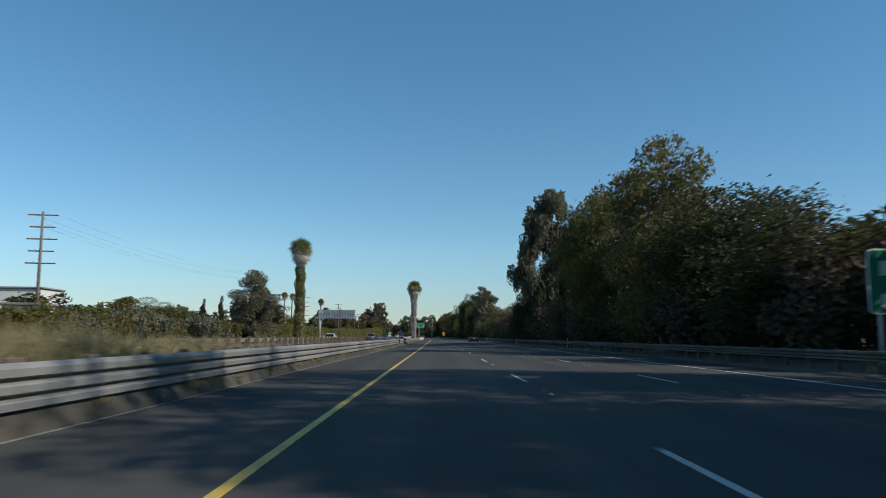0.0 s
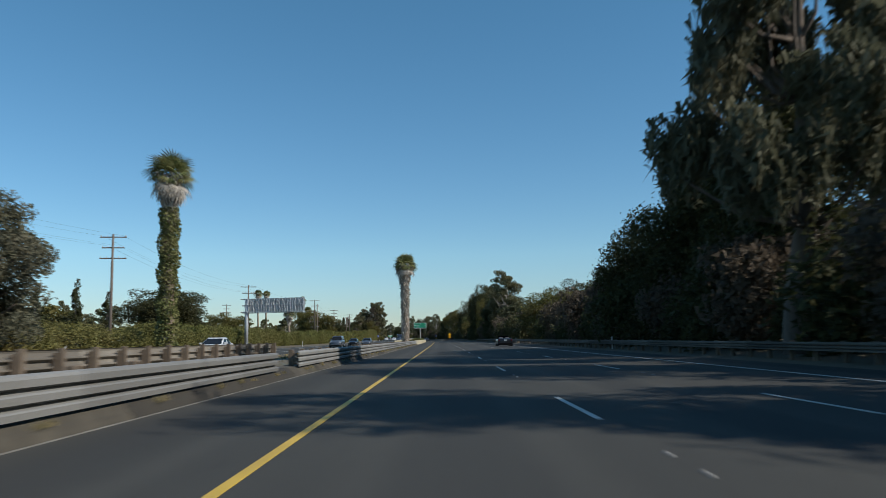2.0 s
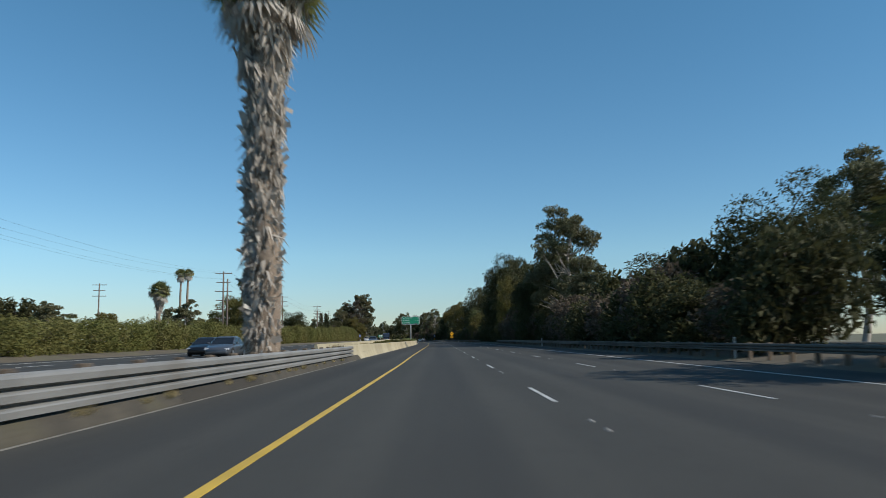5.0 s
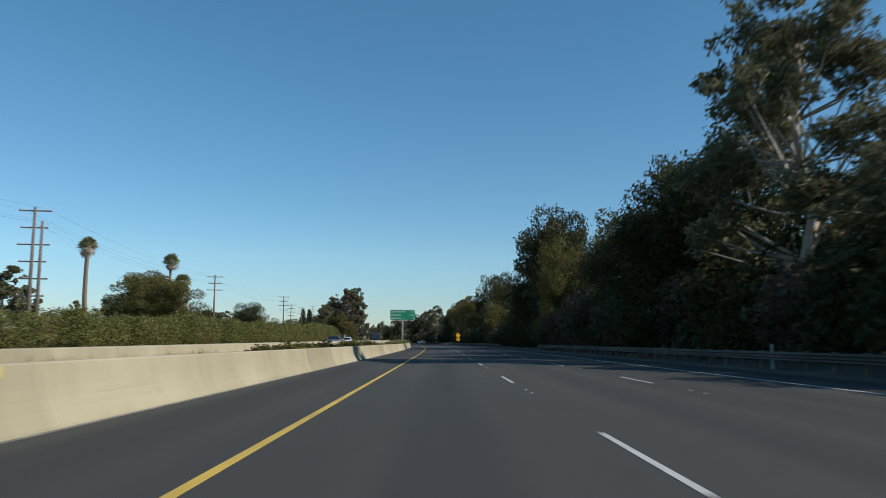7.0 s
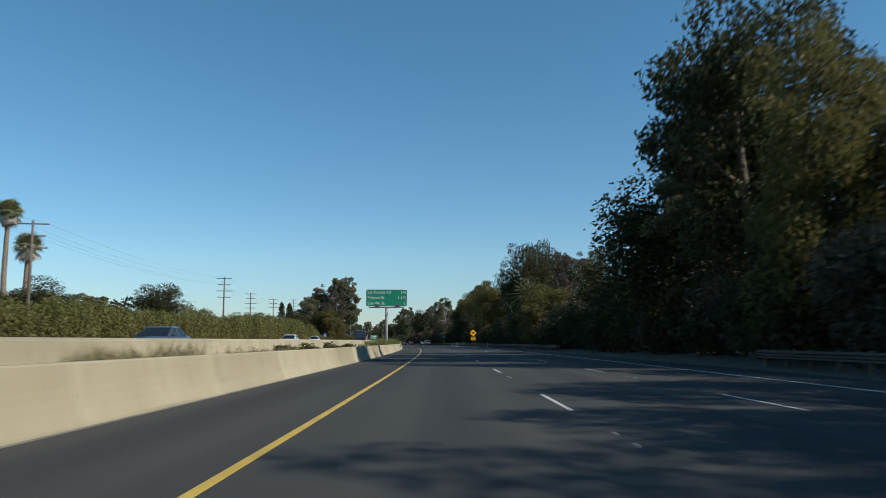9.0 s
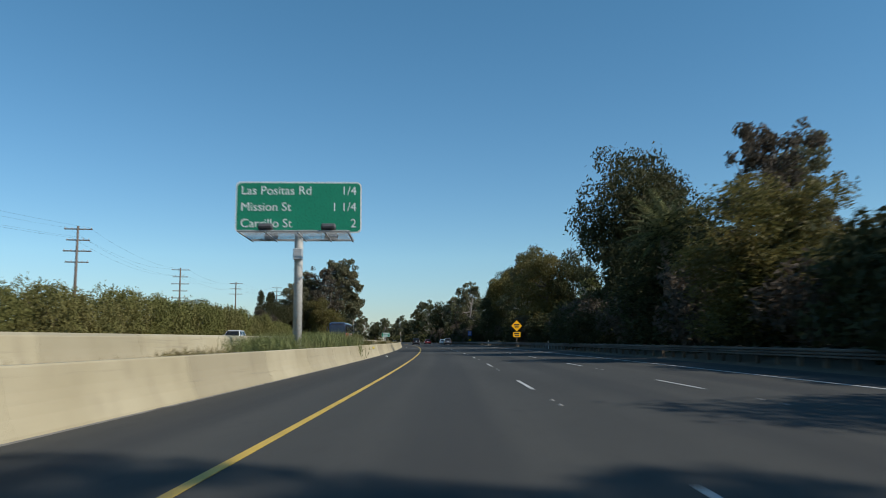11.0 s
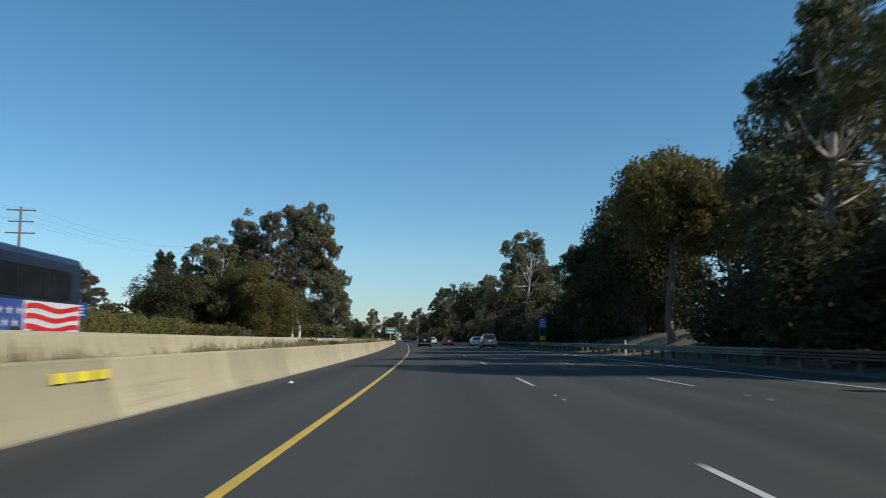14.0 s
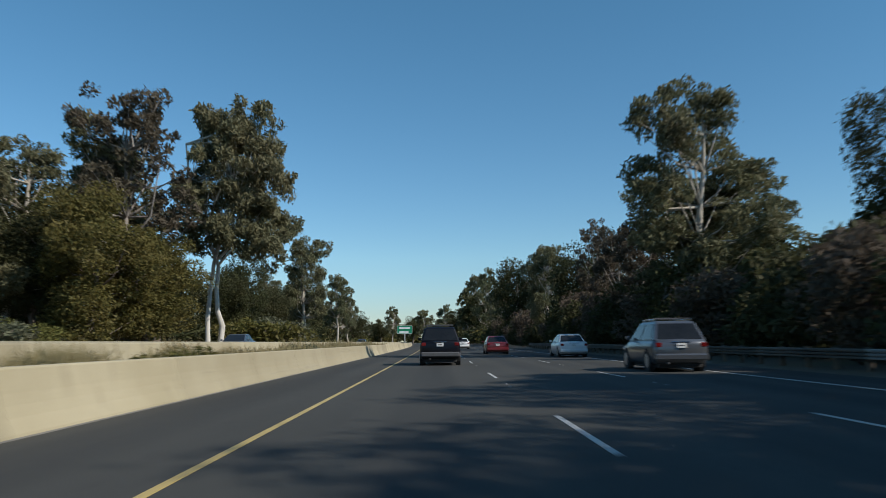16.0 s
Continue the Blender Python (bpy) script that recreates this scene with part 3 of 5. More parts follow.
          lobes(12 + v, 2.8, 9.1, 2.6, 0.8, 1.3, 20, 0.22, 0.45), 21000, 0.085, LEAF_EUC, PALE_BARK, limbs=60, limb_r=0.048, long=2.6, droop=0.6)
# a eucalyptus on two crooked pale trunks, bare to a third of its height
cl = lobes(19, 3.9, 9.3, 2.5, 0.8, 1.3, 18, 0.22, 0.45) + [(2.3 + 0.3 * math.sin(i), 0.4 * math.cos(i), 3.2 + 0.22 * i, 0.3) for i in range(9)]
cl = [(x + 0.9 * min(1.0, (z - 3.0) / 2.0), y, z, r) for x, y, z, r in cl]
one = [(0.0, 0.0, -0.4), (0.0, 0.0, 0.0), (-0.06, 0.05, 1.2), (0.02, 0.05, 2.3), (0.12, 0.1, 3.4), (0.45, 0.2, 4.8), (0.75, 0.2, 6.6), (0.5, 0.1, 8.8)]
two = [(0.42, 0.2, -0.4), (0.42, 0.2, 0.0), (0.5, 0.2, 0.9), (0.3, 0.15, 1.5), (0.24, 0.15, 2.3), (0.3, 0.1, 3.3), (-0.25, 0.0, 4.8), (-0.9, -0.1, 6.6), (-1.1, -0.1, 8.2)]
high = [c for c in cl if c[2] > 5.0]
twin = empty("eucalyptus_tree", "", "tree")
v, f = join([skeleton_limbs(one, [0.105, 0.095, 0.085, 0.08, 0.07, 0.055, 0.03], high, 34, 0.05), skeleton_limbs(two, [0.125, 0.115, 0.095, 0.085, 0.08, 0.07, 0.055, 0.03], high, 30, 0.05)])
mesh_object("trunk", v, f, WHITE_BARK, twin, "bare pale twin trunks", smooth=True)
v, f = leaf_cards(crown_points(36000, cl, (1, 1, 0.8)), 0.085, 2.6, 0.6)
mesh_object("crown", v, f, LEAF_EUC, twin)
PLANTS["twin"] = [twin, False]
for v in range(2):
    cl = []
    for x, y, z, r in lobes(13, 3.6, 9.2, 2.6, 0.7, 1.2, 8, 0.3, 0.45):
        for j in range(3):
            cl.append((x * (1 + 0.03 * j), y * (1 + 0.03 * j), z - 0.38 * j, r * (1 - 0.25 * j)))
    plant(f"droop{v}", "drooping_tree", wob(8.8, 7, 0.2), [0.26, 0.23, 0.2, 0.17, 0.14, 0.1, 0.07, 0.03],
          cl, 19000, 0.10, LEAF_GREY, BARK, (1.0, 1.0, 1.1), limbs=40, limb_r=0.06, long=3.2, droop=1.8)
for v in range(2):
    plant(f"olive{v}", "broadleaf_tree", wob(5.5, 5, 0.25), [0.3, 0.25, 0.2, 0.16, 0.11, 0.05],
          envelope(40, 0, 0, 5.8, 3.6, 3.6, 3.6, 0.7, 1.35) + envelope(14, 0, 0, 2.4, 3.2, 3.2, 1.6, 0.8, 1.3), 22000, 0.13, LEAF_OLIVE, BARK)
for v in range(2):
    plant(f"high{v}", "broadleaf_tree", wob(7.5, 6, 0.2), [0.24, 0.2, 0.18, 0.15, 0.12, 0.08, 0.04],
          envelope(44, 0, 0, 7.1, 3.3, 3.3, 2.5, 0.6, 1.1), 16000, 0.135, (LEAF_DARK, LEAF_OLIVE)[v], BARK)
plant("grey0", "broadleaf_tree", wob(6.5, 6, 0.18), [0.3, 0.25, 0.22, 0.18, 0.14, 0.1, 0.05],
      envelope(46, 0, 0, 5.6, 2.7, 2.7, 3.4, 0.6, 1.2) + envelope(16, 0, 0, 2.6, 3.0, 3.0, 1.5, 0.6, 1.1), 18000, 0.13, LEAF_GREY, BARK)
for v in range(2):
    plant(f"red{v}", "bare_branched_tree", wob(7.0, 6, 0.2), [0.2, 0.17, 0.14, 0.11, 0.09, 0.06, 0.03],
          lobes(11, 3.2, 9.0, 2.5, 0.8, 1.3, 12, 0.2, 0.42), 8500, 0.10, LEAF_RED, GREY_LIMB, limbs=60, limb_r=0.055, long=2.2)
for v in range(3):
    plant(f"far_round{v}", "broadleaf_tree", wob(6.0, 4, 0.2), [0.3, 0.22, 0.16, 0.1, 0.05],
          envelope(30, 0, 0, 5.8, 3.1, 3.1, 3.4, 0.8, 1.4), 2600, 0.36, (LEAF_DARK, LEAF_OLIVE, LEAF_EUC)[v], BARK, limbs=8)
for v in range(2):
    plant(f"far_euc{v}", "eucalyptus_tree", wob(8.4, 5, 0.25), [0.24, 0.2, 0.16, 0.12, 0.08, 0.03],
          lobes(10 + v, 3.2, 9.0, 2.5, 0.8, 1.3, 8, 0.3, 0.55), 3600, 0.24, LEAF_EUC, PALE_BARK, limbs=16, limb_r=0.07, long=2.0, droop=0.4)
cl = [(0, 0, 9.6, 0.25)]
for i in range(26):
    z = 1.5 + i * 0.31 + float(rng.uniform(-0.12, 0.12))
    for j in range(5):
        a = rng.uniform(0, 6.28)
        r = 2.1 * (1 - (z - 1.2) / 9.0) * rng.uniform(0.5, 1.0)
        cl.append((r * math.cos(a), r * math.sin(a), z - 0.16 * r + float(rng.uniform(-0.15, 0.15)), 0.34 + 0.2 * (1 - z / 10)))
plant("conifer", "conifer_tree", wob(9.4, 5, 0.03), [0.22, 0.19, 0.15, 0.11, 0.07, 0.02], cl, 9000, 0.11, LEAF_DARK, BARK, (1.1, 1.1, 0.6), limbs=30, limb_r=0.04, long=2.2, droop=0.3)
cl = []
for i in range(60):
    z = 0.7 + 9.0 * (i + float(rng.uniform(0, 1))) / 60
    r, a = 0.75 * math.sin(math.pi * min(0.97, 0.12 + 0.88 * z / 10)) ** 0.6 * float(rng.uniform(0.3, 1.0)), float(rng.uniform(0, 6.28))
    cl.append((r * math.cos(a), r * math.sin(a), z, 0.32 if z < 8 else 0.18))
plant("cypress", "cypress_tree", wob(9.2, 5, 0.03), [0.16, 0.14, 0.11, 0.08, 0.05, 0.02], cl, 6000, 0.10, LEAF_DARK, BARK, (1, 1, 1.2), limbs=20, limb_r=0.03, long=2.2, droop=-0.8)
for v in range(3):
    plant(f"shrub{v}", "shrub", wob(1.2, 3, 0.12), [0.09, 0.07, 0.05, 0.02], envelope(26, 0, 0, 1.9, 2.1, 2.1, 1.7, 0.7, 1.1) + envelope(10, 0, 0, 0.8, 2.1, 2.1, 0.5, 0.6, 0.9), 4600, 0.165, (LEAF_DARK, LEAF_DARK, LEAF_RED)[v], BARK, category="shrub")
for v in range(2):
    plant(f"backshrub{v}", "shrub", wob(1.2, 3, 0.12), [0.09, 0.07, 0.05, 0.02], envelope(30, 0, 0, 1.9, 2.1, 2.1, 1.8, 0.7, 1.1), 2700, 0.235, LEAF_DARK, BARK, category="shrub")
for v in range(2):
    plant(f"far_low{v}", "shrub", wob(1.2, 3, 0.12), [0.09, 0.07, 0.05, 0.02], envelope(22, 0, 0, 1.7, 2.1, 2.1, 1.7, 0.7, 1.1), 1100, 0.36, (LEAF_DARK, LEAF_OLIVE)[v], BARK, category="shrub", limbs=4)
for v in range(2):
    plant(f"hedge{v}", "hedge_bush", wob(1.2, 3, 0.12), [0.09, 0.07, 0.05, 0.02], envelope(40, 0, 0, 1.5, 1.6, 4.3, 1.2, 0.55, 0.95, 0.5) + envelope(16, 0, 0, 0.6, 1.5, 4.2, 0.4, 0.5, 0.8), 11000, 0.102, LEAF_HEDGE, BARK, category="hedge")
for v in range(2):
    plant(f"mound{v}", "shrub", wob(1.2, 3, 0.12), [0.09, 0.07, 0.05, 0.02], envelope(22, 0, 0, 0.7, 1.5, 1.5, 0.7, 0.4, 0.6), 2600, 0.13, (LEAF_OLIVE, LEAF_GREY)[v], BARK, category="shrub")
for v in range(2):
    ob = empty("dry_weeds", "", "weeds")
    n = 520
    pts = np.c_[np.clip(rng.normal(0, 0.35, n), -0.7, 0.7), np.clip(rng.normal(0, 0.7, n), -1.4, 1.4), rng.uniform(0.12, 0.6, n) * rng.uniform(0.5, 1.0, n)]
    vv, ff = leaf_cards(pts, 0.055, 6.5, -2.0)
    mesh_object("blades", vv, ff, LEAF_DRY, ob)
    pts = np.c_[np.clip(rng.normal(0, 0.3, 260), -0.6, 0.6), np.clip(rng.normal(0, 0.6, 260), -1.2, 1.2), rng.uniform(0.04, 0.4, 260)]
    vv, ff = leaf_cards(pts, 0.07, 1.8)
    mesh_object("leaves", vv, ff, LEAF_OLIVE, ob)
    PLANTS[f"weeds{v}"] = [ob, False]


for v in range(2):
    ob = empty("tall_grass", "", "grass")
    n = 1500
    pts = np.c_[np.clip(rng.normal(0, 0.5, n), -1.0, 1.0), np.clip(rng.normal(0, 0.8, n), -1.5, 1.5), rng.uniform(0.05, 0.78, n)]
    vv, ff = leaf_cards(pts, 0.03, 13.0, -2.4)
    mesh_object("blades", vv, ff, LEAF_GRASS, ob)
    PLANTS[f"grass{v}"] = [ob, False]


def grow(kind, s, l, high, wide=None, label="", group="", base=10.0, turn=None, z=0.0):
    """A plant of the pattern, high metres tall (the pattern is base metres) and wide times its width."""
    ob, used = PLANTS[kind]
    k = high / base
    w = k if wide is None else wide
    m = at_road(s, l, z, float(rng.uniform(0, 360)) if turn is None else turn) @ Matrix.Diagonal((w, w, k, 1))
    if used:
        ob = copy_thing(ob, m)
        ob.matrix_basis = m
    else:
        ob.matrix_basis = m
        PLANTS[kind][1] = True
    return tagged(ob, label, "", group)


ROADSIDE = "roadside trees"
# pattern, s, l, height, width factor, label
TREES = [
    ("dense1", 330, 20.5, 12.3, 1.5, "dark dense broadleaf tree above a guard rail"),
    ("dense2", 70, 19.8, 14.4, 1.3, "dark dense broadleaf tree above a guard rail"),
    ("dense0", 60, 18.9, 13.3, 1.4, "dark dense broadleaf tree above a guard rail"),
    ("dense1", 509.4, 20.3, 16.4, 1.24, "tall dark dense broadleaf tree"),
    ("high0", 522.3, 21.5, 13.5, 1.3, "dark dense broadleaf tree above a guard rail"),
    ("olive0", 304.7, 18, 13.4, 1.15, "olive-green broadleaf tree above the rail"),
    ("dense1", 312.1, 18.6, 12.3, 1.44, "dark dense broadleaf tree above a guard rail"),
    ("dense2", 458.9, 25, 14.5, 1.19, "tall dark dense broadleaf tree"),
    ("euc1", 547.5, 20.5, 16.8, 1.2, "tall open eucalyptus beside the freeway"),
    ("dense1", 551.5, 19.5, 14.0, 1.3, "dark dense broadleaf tree above a guard rail"),
    ("dense1", 106, 19.5, 16.2, 1.56, "tall dark dense broadleaf tree"),
    ("dense0", 112.4, 19.8, 17.2, 1.3, "tall dark dense broadleaf tree"),
    ("dense2", 279.5, 18.5, 17.0, 1.61, "dark dense broadleaf tree above a guard rail"),
    ("dense0", 291.5, 18.6, 16.6, 1.15, "dark dense broadleaf tree above a guard rail"),
    ("olive0", 50.8, 15.1, 15.6, 1.2, "tall yellowish-green broadleaf tree in late sun"),
    ("dense0", 44.7, 17.3, 10.9, 1.55, "dark dense broadleaf tree above a guard rail"),
    ("dense2", 33.4, 17.2, 7.7, 1.52, "dark dense broadleaf tree above a guard rail"),
    ("olive1", 73.8, 16.4, 15.6, 1.3, "brownish-green broadleaf tree in late sun"),
    ("droop0", 98.6, 14.6, 21.0, 2.15, "tall tree with hanging grey-green foliage"),
    ("dense1", 85.5, 18.2, 17.6, 1.6, "dark dense broadleaf tree above a guard rail"),
    # three unseen trees, added to throw shade across the road at the start
    ("dense2", 14, 17.8, 19.5, 1.6, "dark dense broadleaf tree above a guard rail"),
    ("dense0", -7, 16.5, 18.5, 1.6, "dark dense broadleaf tree above a guard rail"),
    ("dense1", 4, 16.8, 19.0, 1.7, "dark dense broadleaf tree above a guard rail"),
    ("dense2", 283.1, 15.8, 13.4, 1.16, "dark dense broadleaf tree above a guard rail"),
    ("dense0", 300, 17.4, 14.0, 1.35, "dark dense broadleaf tree above a guard rail"),
    ("red1", 449.2, 21.2, 12, 1.59, "dark dense broadleaf tree above a guard rail"),
    ("red0", 457.2, 24.6, 15.1, 0.79, "dark dense broadleaf tree above a guard rail"),
    ("olive0", 507.7, 19.4, 12.1, 1.25, "dark dense broadleaf tree above a guard rail"),
    ("dense0", 543.5, 21.5, 18.6, 1.3, "tall dark dense broadleaf tree"),
    ("dense1", 535, 21.5, 18.0, 1.3, "tall dark dense broadleaf tree"),
    ("dense2", 538, 20, 17.6, 1.15, "dark dense broadleaf tree above a guard rail"),
    ("euc1", 584, 16.2, 18.3, 1.73, "tall dense eucalyptus beside the freeway"),
    ("euc2", 596.2, 19.6, 13.9, 1.93, "tall dense eucalyptus beside the freeway"),
    ("dense0", 118, 20.6, 15.8, 1.65, "dark dense broadleaf tree above a guard rail"),
    ("dense2", 121.8, 18.8, 14.1, 1.38, "dark dense broadleaf tree above a guard rail"),
    ("droop1", 120.5, 21.3, 16.9, 1.7, "tall tree with hanging grey-green foliage"),
    ("dense0", 126.5, 20.2, 14.0, 1.5, "dark dense broadleaf tree above a guard rail"),
    ("dense1", 131.5, 16, 10.2, 1.02, "dark dense broadleaf tree above a guard rail"),
    ("dense2", 157, 20.5, 9.1, 1.1, "dark dense broadleaf tree above a guard rail"),
    ("dense0", 169.5, 23.4, 7.5, 1.08, "dark dense broadleaf tree above a guard rail"),
    ("olive1", 185.7, 19.1, 8.5, 1.86, "low wide olive-brown tree beside the rail"),
    ("euc0", 248.9, 46.5, 22.3, 2.17, "tall open eucalyptus behind the other trees"),
    ("conifer", 218.9, 40.8, 16.6, 2.86, "dark conifer behind the other trees"),
    ("dense1", 209.1, 29.4, 11.7, 1.57, "dark dense broadleaf tree above a guard rail"),
    ("dense2", 219.7, 24.7, 12.7, 1.4, "dark dense broadleaf tree above a guard rail"),
    ("euc1", 268.4, 17.6, 19.4, 2.05, "tall open eucalyptus beside the freeway"),
    ("euc2", 261, 24.2, 8.1, 1.16, "tall open eucalyptus beside the freeway"),
    ("dense0", 242, 23.8, 10.2, 1.73, "dark dense broadleaf tree above a guard rail"),
    ("euc0", 260.2, 18.7, 9.7, 1.64, "open eucalyptus with bare grey branches"),
    ("dense1", 284.1, 15.5, 10.3, 1.26, "round dark dense broadleaf tree"),
    ("dense2", 291.4, 20, 10.6, 1.64, "dark dense broadleaf tree above a guard rail"),
    ("olive0", 329.2, 15.5, 15.2, 0.87, "olive-green broadleaf tree above the rail"),
    ("dense0", 319.7, 23.7, 12.9, 1.81, "dark dense broadleaf tree above a guard rail"),
    ("euc0", 351.2, 19.9, 20.2, 1.8, "tall leaning eucalyptus beside the freeway"),
    ("euc1", 344.8, 19.1, 17.6, 2.31, "tall leaning eucalyptus beside the freeway"),
    ("dense1", 337.4, 15.9, 20.6, 1.6, "dark dense broadleaf tree above a guard rail"),
    ("dense2", 352.2, 16.8, 14.6, 1.88, "dark dense broadleaf tree above a guard rail"),
    ("euc2", 362.4, 22.2, 21.5, 1.76, "tall open eucalyptus beside the freeway"),
    ("dense0", 373.8, 18.2, 10.4, 1.52, "dark dense broadleaf tree above a guard rail"),
    ("olive1", 404, 15.8, 9, 1.23, "olive-green broadleaf tree above the rail"),
    ("dense1", 390, 20, 9, 1.2, "dark dense broadleaf tree above a guard rail"),
    ("dense2", 421.1, 17.9, 11.7, 1.65, "dark dense broadleaf tree above a guard rail"),
    ("dense0", 438.5, 18.4, 20.6, 1.55, "tall dark dense broadleaf tree"),
    # two trees added mostly out of view, to shade the road ahead of them
    ("dense1", 446.8, 22.8, 21.5, 1.3, "tall dark dense broadleaf tree"),
    ("dense2", 453.5, 27.0, 21.0, 1.6, "dark dense broadleaf tree above a guard rail"),
    ("euc0", 422.3, 25.5, 16.3, 1.74, "tall open eucalyptus beside the freeway"),
    ("red0", 414, 20.5, 16.0, 1.5, "thin tree with bare grey branches"),
    ("red0", 521.5, 19.0, 6.5, 0.7, "thin pale-stemmed tree on a grassy bank"),
    ("red0", 454.4, 22.3, 11.9, 1.3, "thin tree with bare grey branches"),
    ("red1", 466.6, 26, 14.2, 1.3, "thin tree with bare grey branches"),
    ("olive0", 489.8, 18, 17.2, 1.46, "broad olive-brown tree behind a yellow sign"),
    ("dense1", 488, 23.0, 15.8, 1.4, "dark dense broadleaf tree above a guard rail"),
    ("euc1", 502, 17.9, 17.8, 1.76, "tall open eucalyptus beside the freeway"),
    ("high1", 522, 16.9, 15.0, 1.4, "olive-green broadleaf tree with a bare trunk"),
    ("dense2", 534, 18.3, 16.6, 1.25, "dark dense broadleaf tree above a guard rail"),
    ("dense0", 543.5, 19.3, 10.7, 1.41, "dark dense broadleaf tree above a guard rail"),
    ("euc2", 554.3, 17.1, 12.1, 0.9, "open eucalyptus beside the freeway"),
    ("dense1", 572.1, 22.4, 13.6, 0.86, "dark dense broadleaf tree above a guard rail"),
    ("euc0", 587.2, 19, 12.2, 2.18, "tall dense eucalyptus beside the freeway"),
    ("red1", 595.1, 16, 11.4, 1.07, "reddish-brown tree with bare limbs"),
    ("red0", 607, 17, 12, 1.2, "reddish-brown tree with bare limbs"),
    ("red1", 616.1, 17.1, 14.2, 1.17, "reddish-brown tree with bare limbs"),
    ("euc1", 646.8, 16.6, 15.1, 1.34, "tall open eucalyptus beside the freeway"),
    ("dense2", 629.9, 19.2, 14.9, 1.48, "dark dense broadleaf tree above a guard rail"),
    ("euc2", 682.4, 21.8, 19.9, 1.77, "tall open eucalyptus beside the freeway"),
    ("dense0", 690, 17.4, 18.7, 1.88, "dark dense broadleaf tree above a guard rail"),
    ("euc0", 717.9, 17, 16.9, 1.39, "tall open eucalyptus beside the freeway"),
    ("euc1", 753.7, 16.9, 22.4, 1.39, "tall open eucalyptus beside the freeway"),
    ("euc2", 782.3, 15.8, 23.2, 1.69, "tall open eucalyptus beside the freeway"),
    ("euc0", 823, 16, 20, 1.6, "tall open eucalyptus beside the freeway"),
    ("dense1", 863, 15, 15, 1.6, "dark dense broadleaf tree far along the freeway"),
    ("euc1", 913, 12, 20, 1.8, "tall open eucalyptus far along the freeway"),
    ("euc2", 973, 3, 20, 1.9, "tall open eucalyptus far along the freeway"),
    ("dense2", 1033, -2, 18, 2, "dark dense broadleaf tree far along the freeway"),
    ("euc0", 1083, 10, 20, 2, "tall open eucalyptus far along the freeway"),
    ("euc0", 609, -31, 22.5, 2.3, "tall eucalyptus with grey-green foliage"),
    ("euc1", 600, -35, 19, 2.2, "tall eucalyptus with grey-green foliage"),
    ("olive1", 598, -27, 14, 1.4, "olive tree below tall eucalyptus"),
    ("olive0", 604, -25, 11.5, 1.3, "olive tree below tall eucalyptus"),
    ("dense2", 603, -36, 16, 1.7, "dark tree below tall eucalyptus"),
    ("dense0", 590, -40, 13, 1.6, "dark tree below tall eucalyptus"),
    ("conifer", 600, -43, 16, 1.6, "dark conifer beside power lines"),
    ("conifer", 606, -46.5, 17, 1.6, "dark conifer beside power lines"),
    ("euc2", 650, -19, 17, 1.6, "open eucalyptus beyond the oncoming lanes"),
    # beyond the oncoming lanes
    ("cypress", 164, -47, 9.6, 1.0, "narrow dark cypress behind the green hedge"),
    ("cypress", 172, -46.5, 8.4, 0.95, "narrow dark cypress behind the green hedge"),
    ("cypress", 158, -49, 8.6, 1.0, "narrow dark cypress behind the green hedge"),
    ("olive1", 20, -48, 8, 1, "low olive tree behind the fences"),
    ("dense0", 70, -75, 9, 1.2, "dark tree beyond the oncoming lanes"),
    ("dense1", 100, -62, 8, 1.2, "dark tree beyond the oncoming lanes"),
    ("grey0", 113, -27.5, 11.5, 1.35, "rounded grey-green tree beyond the oncoming lanes"),
    ("dense2", 160, -60, 9, 1.5, "dark tree beyond the oncoming lanes"),
    ("dense0", 180, -42, 9.6, 1.9, "dark round tree behind the green hedge"),
    ("dense1", 196, -46, 10.2, 2.0, "dark round tree behind the green hedge"),
    ("olive0", 214, -42, 7, 1.3, "olive tree behind the green hedge"),
    ("olive0", 352, -43, 11.5, 1.5, "olive tree behind the green hedge"),
    ("olive1", 361, -48, 12.5, 1.6, "olive tree behind the green hedge"),
    ("dense2", 395, -50, 9, 1.5, "dark tree behind the green hedge"),
    ("olive1", 372, -55, 13.0, 1.6, "olive tree behind the green hedge"),
    ("dense0", 430, -46, 11.0, 1.5, "dark tree behind the green hedge"),
    ("dense1", 516.294, -44, 9, 1.3, "dark tree behind the green hedge"),
    ("dense2", 540.265, -52, 10, 1.4, "dark tree behind the green hedge"),
    ("red0", 554.647, -38, 9, 1.2, "thin bare-branched tree on the bank"),
    ("red1", 543.141, -34, 7, 1, "thin bare-branched tree on the bank"),
    ("dense2", 636, -36, 13.5, 1.7, "dark tree beyond the oncoming lanes"),
    ("dense0", 648, -31, 12, 1.6, "dark tree beyond the oncoming lanes"),
    ("conifer", 613, -44, 17, 1.5, "dark conifer beside power lines"),
    ("dense0", 600, -33, 13, 1.2, "dark tree below tall eucalyptus"),
    ("dense1", 611, -38, 14, 1.2, "dark tree below tall eucalyptus"),
    ("olive1", 613, -30, 12, 1.1, "olive tree below tall eucalyptus"),
    ("euc2", 616, -34, 21, 2, "tall eucalyptus with grey-green foliage"),
    ("red0", 605, -27.5, 25.5, 2.5, "tall eucalyptus with bare grey upper limbs"),
    ("twin", 621.4, -24.9, 28, 2.75, "tall eucalyptus with bare pale twin trunks"),
    ("euc2", 735, -24, 19, 1.6, "tall open eucalyptus beyond the oncoming lanes"),
    ("dense1", 693, -32, 12, 1.4, "dark tree beyond the oncoming lanes"),
